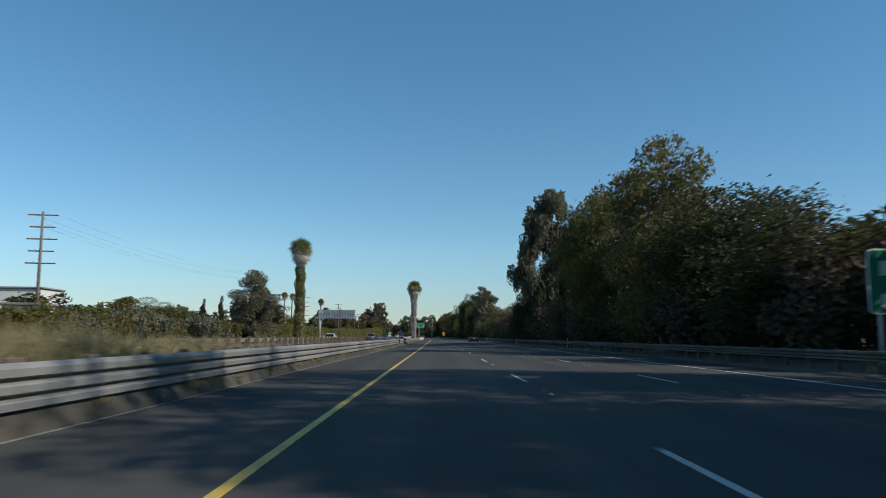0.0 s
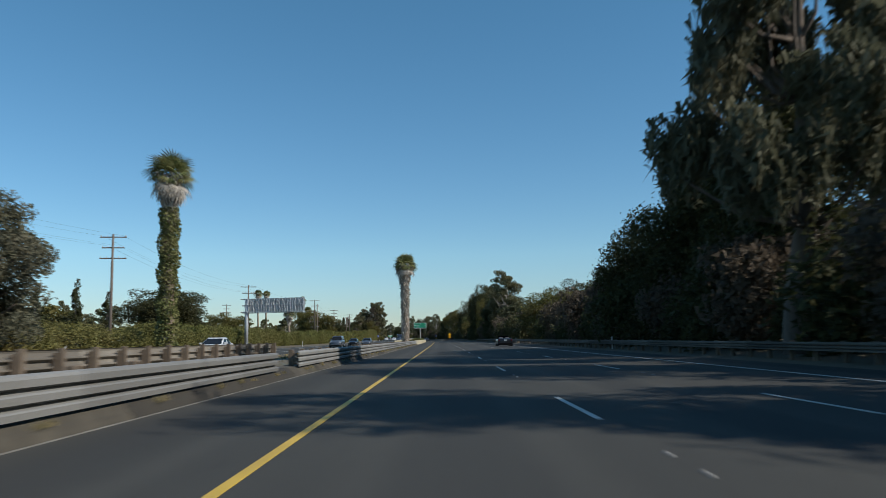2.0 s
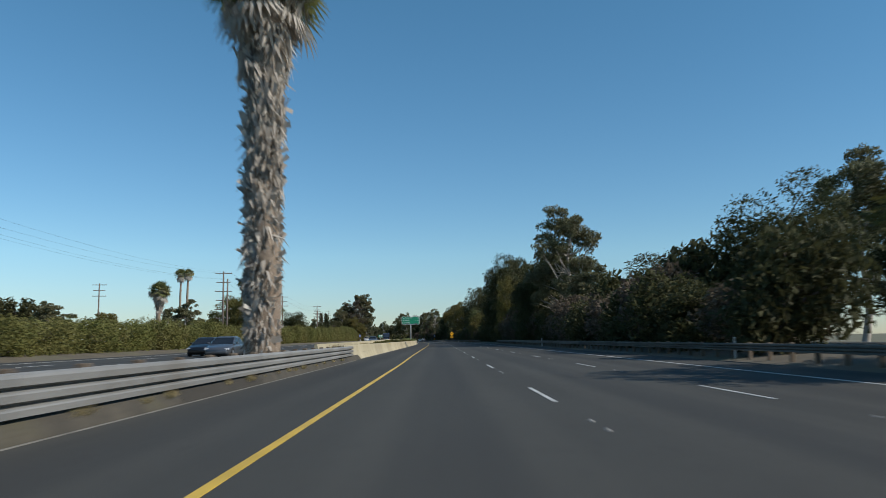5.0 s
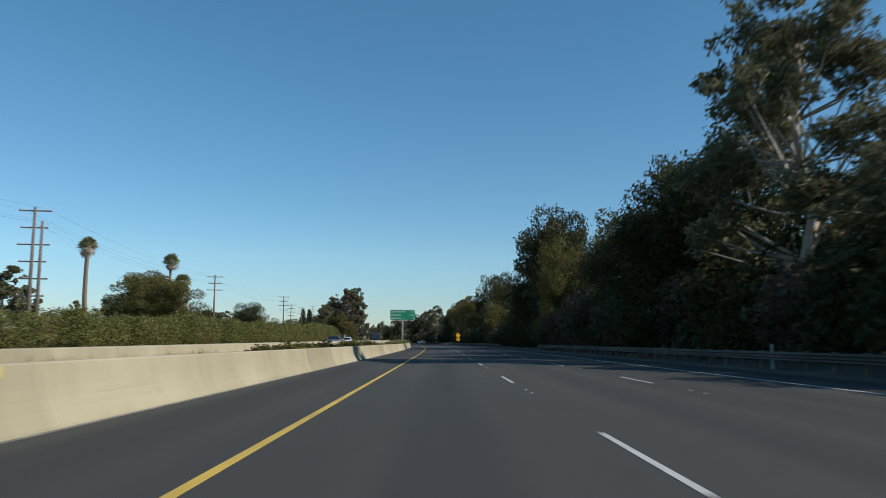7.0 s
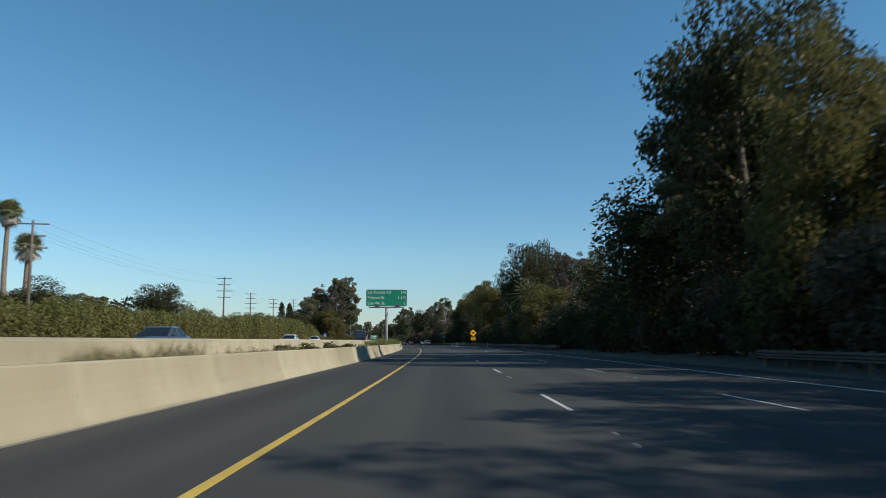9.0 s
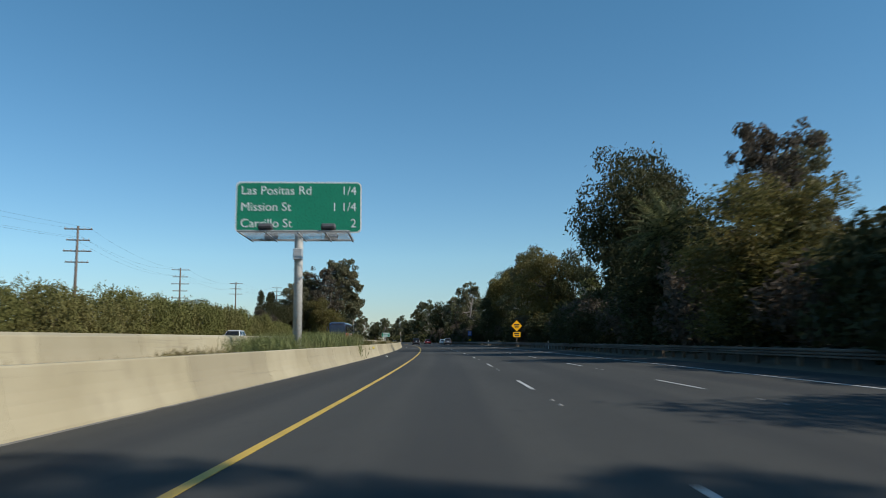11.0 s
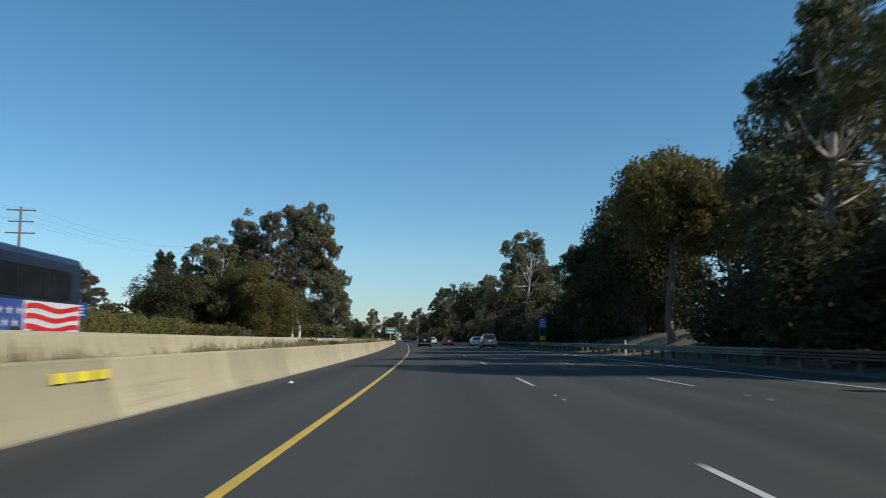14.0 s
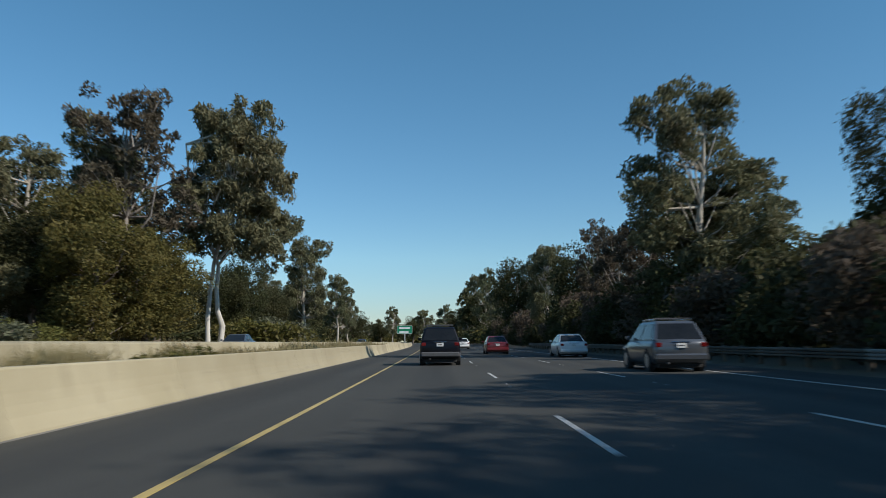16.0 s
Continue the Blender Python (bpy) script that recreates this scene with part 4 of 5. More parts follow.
    ("euc0", 793, -26, 18, 1.6, "tall open eucalyptus beyond the oncoming lanes"),
    ("dense2", 853, -28, 14, 1.8, "dark tree far along the freeway"),
    ("euc1", 933, -14, 20, 1.7, "tall open eucalyptus far along the freeway"),
    ("dense0", 993, -22, 14, 2, "dark tree far along the freeway"),
]
for kind, s, l, h, w, lab in TREES:
    grow(kind, s, l, h, w, lab, ROADSIDE if l > 0 else "trees beyond the oncoming lanes", turn=0.0 if kind == "twin" else None, z=0.2 if abs(l) > 13 else 0.0)

# loose rows of trees behind the hedge and behind the far end of the road
s, i = 60.0, 0
while s < 760:
    kind = ("far_round0", "far_round1", "far_round2", "far_euc1", "far_round1", "far_round0", "far_euc0")[i % 7]
    grow(kind, s, -float(rng.uniform(48, 95)), float(rng.uniform(6.0, 9.5)), float(rng.uniform(0.9, 1.4)), "tree in the neighbourhood behind the freeway", "neighbourhood trees", z=-0.05)
    s += float(rng.uniform(3.5, 7)) if s < 330 else float(rng.uniform(6, 12))
    i += 1
for i in range(34):
    kind = ("far_round0", "far_euc1", "far_round2", "far_euc0")[i % 4]
    grow(kind, 780 + 14 * i, float(rng.uniform(-70, -28)) if i % 2 else float(rng.uniform(16, 40)), float(rng.uniform(12, 20)), float(rng.uniform(1.3, 2.0)), "tree far along the freeway", "distant trees", z=-0.05)

for i in range(60):
    grow(("far_round0", "far_round2", "far_round1")[i % 3], 640 + 7 * i + float(rng.uniform(-3, 3)), float(rng.uniform(-75, -45)), float(rng.uniform(6, 11)), float(rng.uniform(1.4, 2.0)), "tree far along the freeway", "distant trees", z=-0.6)
for i in range(46):
    kind = ("far_round0", "far_euc1", "far_round2", "far_euc0")[i % 4]
    grow(kind, 1060 + float(rng.uniform(0, 160)), -230 + 9.5 * i + float(rng.uniform(-3, 3)), float(rng.uniform(15, 24)), float(rng.uniform(1.6, 2.4)), "tree far along the freeway", "distant trees", z=-0.05)
for i in range(16):
    kind = ("euc1", "dense1", "euc2", "dense0")[i % 4]
    grow(kind, 655 + 11 * i, -27 - float(rng.uniform(0, 14)), float(rng.uniform(11, 17)), float(rng.uniform(1.2, 1.6)), "tree beyond the oncoming lanes", "trees beyond the oncoming lanes", z=0.1)

# low dark growth that closes the far end of the road
for i in range(44):
    grow(f"far_low{i % 2}", 1010 + float(rng.uniform(0, 60)), -230 + 10 * i + float(rng.uniform(-3, 3)), float(rng.uniform(6, 9)), float(rng.uniform(2.6, 3.4)), "low dark bushes far along the freeway", "distant bushes", 4.0, z=-0.3)
for i in range(52):
    grow(f"far_low{i % 2}", 640 + 7.5 * i, -31 + float(rng.uniform(-3, 1)), float(rng.uniform(3.5, 6)), float(rng.uniform(1.5, 2.0)), "low dark bushes far along the freeway", "distant bushes", 4.0, z=-0.1)
for i in range(30):
    grow(f"far_low{i % 2}", 715 + 10 * i, 17.5 + float(rng.uniform(-1, 2)), float(rng.uniform(4, 6.5)), float(rng.uniform(1.6, 2.1)), "low dark bushes far along the freeway", "distant bushes", 4.0, z=-0.1)

# undergrowth under the roadside trees
s, i = 6.0, 0
while s < 720:
    h = float(rng.uniform(4.2, 7.0))
    if not 176 < s < 200 and not 511 < s < 531:
        grow(f"shrub{i % 3}", s, (18.9 if s < 27 or 458 < s < 486 or 524 < s < 552 else 16.2) + float(rng.uniform(-0.8, 1.0)), h, float(rng.uniform(1.2, 1.5)), "dark dense shrub under roadside trees", "roadside shrubs", 4.0, z=0.1)
    if i % 2 == 0 and not 168 < s < 218 and not 512 < s < 534:
        grow(f"backshrub{i // 2 % 2}", s + 2, 21.5 + float(rng.uniform(-1, 2)), h * 1.35, 1.9, "dark dense shrub under roadside trees", "roadside shrubs", 4.0, z=0.2)
    s += float(rng.uniform(4.2, 5.6)) if s < 640 else 8.0
    i += 1

# hedge beyond the oncoming lanes
s, i = 120.0, 0
while s < 600:
    h = float(np.interp(s, [120, 200, 300, 400, 450, 500, 520, 540, 600], [3.0, 3.2, 3.5, 4.6, 5.4, 5.4, 4.6, 3.7, 2.2])) * float(rng.uniform(0.9, 1.1))
    grow(f"hedge{i % 2}", s, -29.2 + float(rng.uniform(-0.5, 0.5)), h, 1.15, "clipped bright green hedge beside the oncoming lanes", "freeway hedge", 2.9, turn=float(rng.choice([0, 180])) + float(rng.uniform(-3, 3)))
    s += 7.4
    i += 1
for i in range(44):
    s = 2 + 2.9 * i
    grow("mound%d" % (i % 2), s, -31.5 + float(rng.uniform(-2.2, 2.2)), float(rng.uniform(1.8, 3.2)), float(rng.uniform(1.3, 1.9)), "rough olive-brown bush beside the oncoming lanes", "bank shrubs", 1.4, z=0.2)
    if i % 2 and not 55 < s < 92:
        grow("far_round%d" % (i // 2 % 3), s, -42 + float(rng.uniform(-4, 3)), float(rng.uniform(4.5, 7.0)), float(rng.uniform(0.8, 1.1)), "tree in the neighbourhood behind the freeway", "neighbourhood trees", z=-0.3)
for s, l, h in ((560, -29, 2.5), (572, -28, 2.6), (585, -28, 2.2), (634, -21.8, 3.6), (639, -21.4, 3.8), (643.5, -21.6, 3.4), (646, -24, 2.8), (598, -28.5, 2.2), (650, -25, 2.6), (664, -26, 2.6)):
    grow("mound%d" % (int(s) % 2), s, l, h, h / 1.4 * 1.25, "rounded clipped green shrub", "bank shrubs", 1.4, z=0.1)

# weeds and low bushes of the median
s, i = -10.0, 0
while s < 640:
    tall = float(np.interp(s, [4, 18, 28, 36, 200, 225, 305, 313, 330, 337, 385, 420, 640], [1.75, 1.65, 1.2, 0.5, 0.55, 0.9, 0.95, 1.35, 1.3, 0.95, 0.95, 1.35, 1.5])) * float(rng.uniform(0.7, 1.2))
    grow(f"weeds{i % 2}", s, -7.7 + float(rng.uniform(-1.9, 1.6)), tall, float(rng.uniform(0.8, 1.15)), "clump of dry weeds and grass", "median weeds", 1.0, turn=float(rng.uniform(-25, 25)))
    s += float(rng.uniform(0.35, 0.8)) if s < 30 else float(rng.uniform(0.8, 1.7)) if s > 420 else float(rng.uniform(1.2, 2.6))
    i += 1
for i in range(17):
    grow("grass%d" % (i % 2), 396 + 1.75 * i, -6.9 + float(rng.uniform(-1.0, 0.9)), float(rng.uniform(1.0, 1.75)), float(rng.uniform(0.8, 1.2)), "clump of tall green grass behind the barrier", "median grass", 1.0, z=0.15)
s = -4.0
while s < RAIL_END - 3:
    grow(f"weeds{int(s) % 2}", s, -4.74 + float(rng.uniform(-0.06, 0.04)), float(rng.uniform(0.12, 0.26)), float(rng.uniform(0.16, 0.3)), "low dry weeds under the steel rail", "rail weeds", 1.0, turn=float(rng.uniform(-12, 12)), z=0.13)
    s += float(rng.uniform(1.0, 3.6))
for s, l, h in ((268, -7.6, 1.0), (276, -7.3, 1.05), (296, -6.9, 1.2), (301, -7.2, 1.1), (338, -7.6, 0.95), (352, -7.2, 1.0), (400, -8.0, 0.9), (432, -7.4, 1.1), (462, -7.5, 1.0), (520, -7.4, 1.0), (560, -7.4, 0.9), (581, -7.3, 0.9)):
    grow("mound%d" % (int(s) % 2), s, l, h, h * 0.9, "low olive-green bush on the median", "median bushes", 1.4)


# ---------------- palms ----------------
def fan_frond(length, fingers=15):
    """A fan-shaped palm leaf on its stalk, pointing along +y."""
    v, f = tube([(0, 0, 0), (0, length * 0.3, 0.05), (0, length * 0.52, 0.0)], [0.03, 0.022, 0.015], 4)
    hub = Vector((0, length * 0.5, 0))
    for j in range(fingers):
        a = radians(-105 + 210 * j / (fingers - 1))
        d = Vector((math.sin(a), math.cos(a), 0))
        w = Vector((math.cos(a), -math.sin(a), 0)) * 0.075
        r = length * 0.55 * (1 - 0.2 * abs(a) / 1.8)
        o = len(v)
        v += [hub, hub + d * r * 0.55 - w + Vector((0, 0, 0.04)), hub + d * r + Vector((0, 0, -0.3 * r)), hub + d * r * 0.55 + w + Vector((0, 0, 0.04))]
        f += [(o, o + 1, o + 2, o + 3)]
    return v, f


def palm(s, l, height, label, skirt=0.0, crown=1.5, ivy=0.0, fronds=34, thick=0.32):
    ob = empty("palm_tree", label, "palm tree", "palms")
    ob.matrix_basis = at_road(s, l, 0.0)
    k = 14
    line = [(0.12 * math.sin(i * 0.5), 0.08 * math.sin(i * 0.8), height * i / k) for i in range(k + 1)]
    line[0] = (0.0, 0.0, -0.1)
    rad = [thick * (1.35 - 0.5 * i / k) * (1.0 + 0.05 * (i % 2)) for i in range(k + 1)]
    v, f = tube(line, rad, 10)
    mesh_object("trunk", v, f, PALM_BARK, ob, smooth=True)
    top = Vector(line[-1])
    if skirt:
        n = int(skirt * 330)
        z = height + 0.1 - skirt * rng.uniform(0, 1, n) ** 0.9
        a = rng.uniform(0, 6.283, n)
        u = np.clip((height - z) / max(skirt, 0.1), 0, 1)
        r = thick * 0.9 + (0.95 * np.clip(1 - u / min(0.8, 3.2 / skirt), 0, 1) + 0.34 * (1 - u) + 0.1) * (0.7 + 0.3 * np.sin(z * 3.1 + 2 * a)) * rng.uniform(0.2, 1.0, n)
        pts = np.c_[r * np.cos(a), r * np.sin(a), z]
        v, f = leaf_cards(pts, 0.2, 4.6, 3.0)
        mesh_object("skirt", v, f, FROND_DEAD, ob, "shaggy skirt of dead hanging fronds")
    if ivy:
        n = int(ivy * 560)
        z = rng.uniform(0.0, ivy, n)
        a = rng.uniform(0, 6.283, n)
        r = thick * 1.05 + rng.uniform(0.05, 0.62, n) * (0.75 + 0.25 * np.sin(z * 2.3 + a))
        v, f = leaf_cards(np.c_[r * np.cos(a), r * np.sin(a), z], 0.2, 1.3)
        mesh_object("ivy", v, f, LEAF_IVY, ob, "green ivy climbing the trunk")
    v, f = fan_frond(crown)
    green = None
    for i in range(fronds):
        el = radians(84 - 104 * (i + 0.5) / fronds)
        az = i * 2.39996
        m = Matrix.Translation(top) @ Matrix.Rotation(az, 4, "Z") @ Matrix.Rotation(el, 4, "X") @ Matrix.Rotation(float(rng.uniform(-0.5, 0.5)), 4, "Y") @ Matrix.Scale(float(rng.uniform(0.85, 1.1)), 4)
        if green is None:
            green = mesh_object("frond", v, f, FROND_GREEN, ob)
            green.matrix_basis = m
        else:
            share("frond", green, m, ob)
    if skirt:
        dead = None
        for i in range(fronds // 2):
            el, az = radians(-24 - 52 * (i + 0.5) / (fronds // 2)), i * 2.39996 + 0.7
            m = Matrix.Translation(top - Vector((0, 0, 0.25))) @ Matrix.Rotation(az, 4, "Z") @ Matrix.Rotation(el, 4, "X") @ Matrix.Rotation(float(rng.uniform(-0.5, 0.5)), 4, "Y") @ Matrix.Scale(float(rng.uniform(0.8, 1.1)), 4)
            if dead is None:
                dead = mesh_object("dead_frond", v, f, FROND_DEAD, ob, "dry pale hanging frond")
                dead.matrix_basis = m
            else:
                share("dead_frond", dead, m, ob)
    return ob


palm(135.3, -24.9, 16.3, "tall fan palm with ivy up its trunk", skirt=4.6, crown=2.55, ivy=13.4, fronds=40, thick=0.45)
palm(191.8, -6.0, 13.2, "tall fan palm wrapped in dead hanging fronds", skirt=12.4, crown=2.3, fronds=40, thick=0.42)
palm(391, -72, 20.5, "slender tall fan palm behind the hedge", skirt=1.2, crown=1.9)
palm(405, -78, 21.5, "slender tall fan palm behind the hedge", skirt=1.2, crown=2.4)
palm(403, -58.5, 18.2, "slender tall fan palm behind the hedge", skirt=1.0, crown=2.0)
palm(404, -56.0, 13.6, "fan palm with drooping crown behind the hedge", skirt=1.6, crown=2.2)
palm(283.6, -43.3, 8.6, "bushy fan palm behind the hedge", skirt=3.0, crown=2.0)
palm(474.5, 22.5, 8.3, "fan palm with a dead skirt among the trees", skirt=3.6, crown=1.9, thick=0.28)
palm(92, -60, 12, "slender fan palm far behind the fences", skirt=1.0, crown=1.7)



def feather_frond(length):
    """An arching palm leaf with many narrow leaflets, pointing along +y."""
    rib = [(0, length * u, length * (0.30 * u - 0.62 * u * u)) for u in (0, 0.2, 0.4, 0.6, 0.8, 1.0)]
    v, f = tube(rib, [0.04, 0.034, 0.027, 0.02, 0.014, 0.006], 4)
    n = 34
    for j in range(n):
        u = 0.16 + 0.82 * j / n
        p = Vector((0, length * u, length * (0.30 * u - 0.62 * u * u)))
        r = length * 0.2 * (1.0 - 0.55 * abs(2 * u - 0.9))
        for sd in (-1, 1):
            d = Vector((sd * 0.8, 0.5, -0.25 - 0.3 * (j % 2)))
            o = len(v)
            v += [p, p + d * r * 0.5 + Vector((0, 0.03, 0.0)), p + d * r, p + d * r * 0.5 - Vector((0, 0.03, 0.0))]
            f += [(o, o + 1, o + 2, o + 3)]
    return v, f


def date_palm(s, l, height, label, length):
    ob = empty("palm_tree", label, "palm tree", "palms")
    ob.matrix_basis = at_road(s, l, 0.0)
    v, f = tube([(0, 0, -0.1), (0.05, 0, height * 0.3), (0.02, 0.04, height * 0.7), (0, 0, height)], [0.42, 0.36, 0.34, 0.4], 12)
    mesh_object("trunk", v, f, PALM_BARK, ob, smooth=True)
    v, f = feather_frond(length)
    first = None
    for i in range(54):
        m = Matrix.Translation((0, 0, height)) @ Matrix.Rotation(i * 2.39996, 4, "Z") @ Matrix.Rotation(radians(78 - 108 * (i + 0.5) / 54), 4, "X") @ Matrix.Scale(float(rng.uniform(0.85, 1.1)), 4)
        if first is None:
            first = mesh_object("frond", v, f, FROND_GREEN, ob)
            first.matrix_basis = m
        else:
            share("frond", first, m, ob)


date_palm(419.5, 15.6, 8.2, "feathery date palm in front of dark roadside trees", 3.3)


# ================= utility poles =================
def utility_pole(s, l, height, arms, label, turn=0.0, gap=1.15, twin_pole=False):
    ob = empty("utility_pole", label, "utility pole", "power poles")
    ob.matrix_basis = at_road(s, l, 0.0, turn)
    v, f = tube([(0, 0, -0.2), (0, 0, height * 0.5), (0, 0, height)], [0.2, 0.165, 0.12], 10)
    mesh_object("pole", v, f, POLE_WOOD, ob, smooth=True)
    if twin_pole:
        v, f = tube([(0.75, 0, -0.2), (0.75, 0, height * 0.45), (0.75, 0, height * 0.9)], [0.19, 0.16, 0.12], 10)
        mesh_object("pole", v, f, POLE_WOOD, ob, smooth=True)
    ins = None
    for i in range(arms):
        z = height - 0.35 - i * gap
        w = 1.25 if i % 2 else 1.5
        bm = boxed(0, 0.14, z, 2 * w, 0.1, 0.13, 0.01)
        part("crossarm", bm, POLE_WOOD, ob)
        for x in (-0.92, -0.45, 0.45, 0.92):
            if ins is None:
                vv, ff = tube([(0, 0, 0), (0, 0, 0.09), (0, 0, 0.18)], [0.03, 0.055, 0.03], 6)
                ins = mesh_object("insulator", vv, ff, LAMP_CLEAR, ob)
                ins.matrix_basis = Matrix.Translation((x * w, 0.14, z + 0.06))
            else:
                share("insulator", ins, Matrix.Translation((x * w, 0.14, z + 0.06)), ob)
    return ob


POLES = [(77, -41, 13.6, 5), (154.5, -38.4, 13.9, 3), (215.4, -37.9, 12.2, 5), (304.5, -39.3, 13.6, 6), (376.7, -41.9, 13.1, 3), (452.7, -40.5, 13.6, 4), (503.5, -44.1, 13.8, 5), (551.2, -43.8, 14.9, 3), (612, -42.5, 18.2, 4), (335, -75, 14, 3)]
for s, l, h, a in POLES:
    utility_pole(s, l, h, a, "wooden power pole with several crossarms", 8, 1.65 if a == 6 else 1.25, a == 6)
utility_pole(612, 30, 13, 2, "wooden power pole behind roadside trees", 0)
cables = empty("power_cables", "thin dark power cables strung between poles", "cable")
line = sorted(p for p in POLES if p[1] > -60)
for p, q in zip(line, line[1:]):
    for off, dz in ((-1.2, -0.2), (1.2, -0.2), (-0.6, -1.35), (0.6, -1.35)):
        a, b = rd(p[0], p[1] + off, p[2] + dz), rd(q[0], q[1] + off, q[2] + dz)
        pts = [a.lerp(b, i / 10) + Vector((0, 0, -1.2 * 4 * (i / 10) * (1 - i / 10))) for i in range(11)]
        v, f = tube(pts, [0.007] * 11, 4)
        mesh_object("cable", v, f, RUBBER, cables)


# ================= signs =================
def lettering(text, size, x, z, parent, material, name="letter", align="LEFT", y=-0.012):
    cu = bpy.data.curves.new(name, "FONT")
    cu.body, cu.size, cu.align_x, cu.extrude = text, size, align, 0.003
    tmp = bpy.data.objects.new(name, cu)
    scene.collection.objects.link(tmp)
    dg = bpy.context.evaluated_depsgraph_get()
    me = bpy.data.meshes.new_from_object(tmp.evaluated_get(dg))
    bpy.data.objects.remove(tmp)
    co = [v.co.copy() for v in me.vertices]
    faces = [tuple(p.vertices) for p in me.polygons]
    root = list(range(len(co)))

    def find(i):
        while root[i] != i:
            root[i] = root[root[i]]
            i = root[i]
        return i
    for f in faces:
        for i in f[1:]:
            root[find(i)] = find(f[0])
    pieces = {}
    for i in range(len(co)):
        pieces.setdefault(find(i), []).append(i)
    glyphs = []
    for ids in sorted(pieces.values(), key=lambda q: min(co[i].x for i in q)):
        lo, hi = min(co[i].x for i in ids), max(co[i].x for i in ids)
        if glyphs and lo < glyphs[-1][1] - 0.2 * (hi - lo):
            glyphs[-1][0].extend(ids)
            glyphs[-1][1] = max(hi, glyphs[-1][1])
        else:
            glyphs.append([list(ids), hi])
    for ids, _ in glyphs:
        k = {i: j for j, i in enumerate(ids)}
        ob = mesh_object(name, [co[i] for i in ids], [tuple(k[i] for i in f) for f in faces if f[0] in k], material, parent)
        ob.matrix_basis = pose(x, y, z, 90, 0, 0)


def panel(w, h, corner, t=0.03):
    """A sign sheet with rounded corners, in the x-z plane, its face towards -y."""
    bm = bmesh.new()
    pts = []
    for cx, cz, a0 in ((w / 2 - corner, h / 2 - corner, 0), (-w / 2 + corner, h / 2 - corner, 90), (-w / 2 + corner, -h / 2 + corner, 180), (w / 2 - corner, -h / 2 + corner, 270)):
        for i in range(5):
            a = radians(a0 + 90 * i / 4)
            pts.append(bm.verts.new((cx + corner * math.cos(a), 0, cz + corner * math.sin(a))))
    face = bm.faces.new(pts)
    r = bmesh.ops.extrude_face_region(bm, geom=[face])
    bmesh.ops.translate(bm, vec=(0, t, 0), verts=[g for g in r["geom"] if isinstance(g, bmesh.types.BMVert)])
    bmesh.ops.recalc_face_normals(bm, faces=bm.faces)
    return bm


def guide_sign(s, l, w, h, zc, label, turn=0.0, lines=(), bars=0, posts=(0.0,), post_r=0.16):
    ob = empty("road_sign", label, "road sign", "green road signs")
    ob.matrix_basis = at_road(s, l, 0.0, turn)
    board = part("board", panel(w, h, 0.22), SIGN_WHITE, ob, "white border of the sign")
    board.matrix_basis = Matrix.Translation((0, 0, zc))
    face = part("face", panel(w - 0.12, h - 0.12, 0.18, 0.012), SIGN_GREEN, ob, "green reflective sheet")
    face.matrix_basis = Matrix.Translation((0, -0.008, zc))
    for i, (a, b) in enumerate(lines):
        z = zc + h * (0.5 - (i + 0.78) / len(lines) * 0.96)
        lettering(a, h * 0.235, -w / 2 + 0.22, z, ob, SIGN_WHITE)
        lettering(b, h * 0.235, w / 2 - 0.22, z, ob, SIGN_WHITE, align="RIGHT")
    for i in range(bars):
        z = zc + h * (0.5 - (i + 0.6) / bars)
        part("bar", boxed(-0.05 * w * (i % 2), -0.014, z, w * (0.72 - 0.12 * (i % 2)), 0.006, h * 0.45 / bars), SIGN_WHITE, ob)
    for x in posts:
        v, f = tube([(x, 0.22, -0.1), (x, 0.22, zc - h / 2), (x, 0.22, zc + h * 0.35)], [post_r, post_r, post_r * 0.95], 12)
        mesh_object("post", v, f, PALE_POST, ob, smooth=True)
    return ob


big = guide_sign(400.5, -6.5, 5.55, 2.3, 6.98, "large green overhead freeway sign on one steel post", 3.0,
                 (("Las Positas Rd", "1/4"), ("Mission St", "1 1/4"), ("Carrillo St", "2")), post_r=0.19)
zb = 6.98 - 1.15
for x in (-2.3, -1.2, 0.15, 1.3, 2.3):
    v, f = tube([(x, -1.4, zb - 0.17), (x, 1.6, zb - 0.17)], [0.035, 0.035], 6)
    mesh_object("bracket", v, f, STEEL, big)
for y in (-1.4, -1.05, -0.7, -0.35, 0.0, 0.4, 0.8, 1.2, 1.6):
    w = 0.04 if y in (-1.4, 1.6) else 0.018
    v, f = tube([(-2.36, y, zb - 0.12), (2.36, y, zb - 0.12)], [w, w], 6)
    mesh_object("walkway_rail", v, f, STEEL, big)
for x, y, tip in ((-1.2, -1.35, -25), (1.45, -1.35, -25), (-1.45, 1.55, 25), (1.3, 1.55, 25)):
    lampbox = part("sign_light", boxed(0, 0, 0, 0.62, 0.34, 0.24, 0.06), PLASTIC, big, "dark floodlight under the sign")
    lampbox.matrix_basis = pose(x, y, zb + 0.06, tip)
    part("lens", boxed(0, 0.18 if y < 0 else -0.18, 0.02, 0.5, 0.02, 0.16), LAMP_CLEAR, lampbox)
    v, f = tube([(x, y, zb - 0.14), (x, y, zb + 0.0)], [0.03, 0.03], 6)
    mesh_object("lamp_arm", v, f, STEEL, big)
part("junction_box", boxed(0.0, 0.0, zb - 0.95, 0.4, 0.3, 0.5, 0.03), STEEL, big, "grey electrical box on the post")

guide_sign(716.5, -6.2, 3.6, 1.9, 3.9, "green freeway sign far along the median", 0, (), 2, (0.0,), 0.14)
guide_sign(25.5, 15.9, 3.0, 2.25, 3.05, "green exit sign on posts before dark trees", 0, (), 2, (-1.0, 1.0), 0.08)

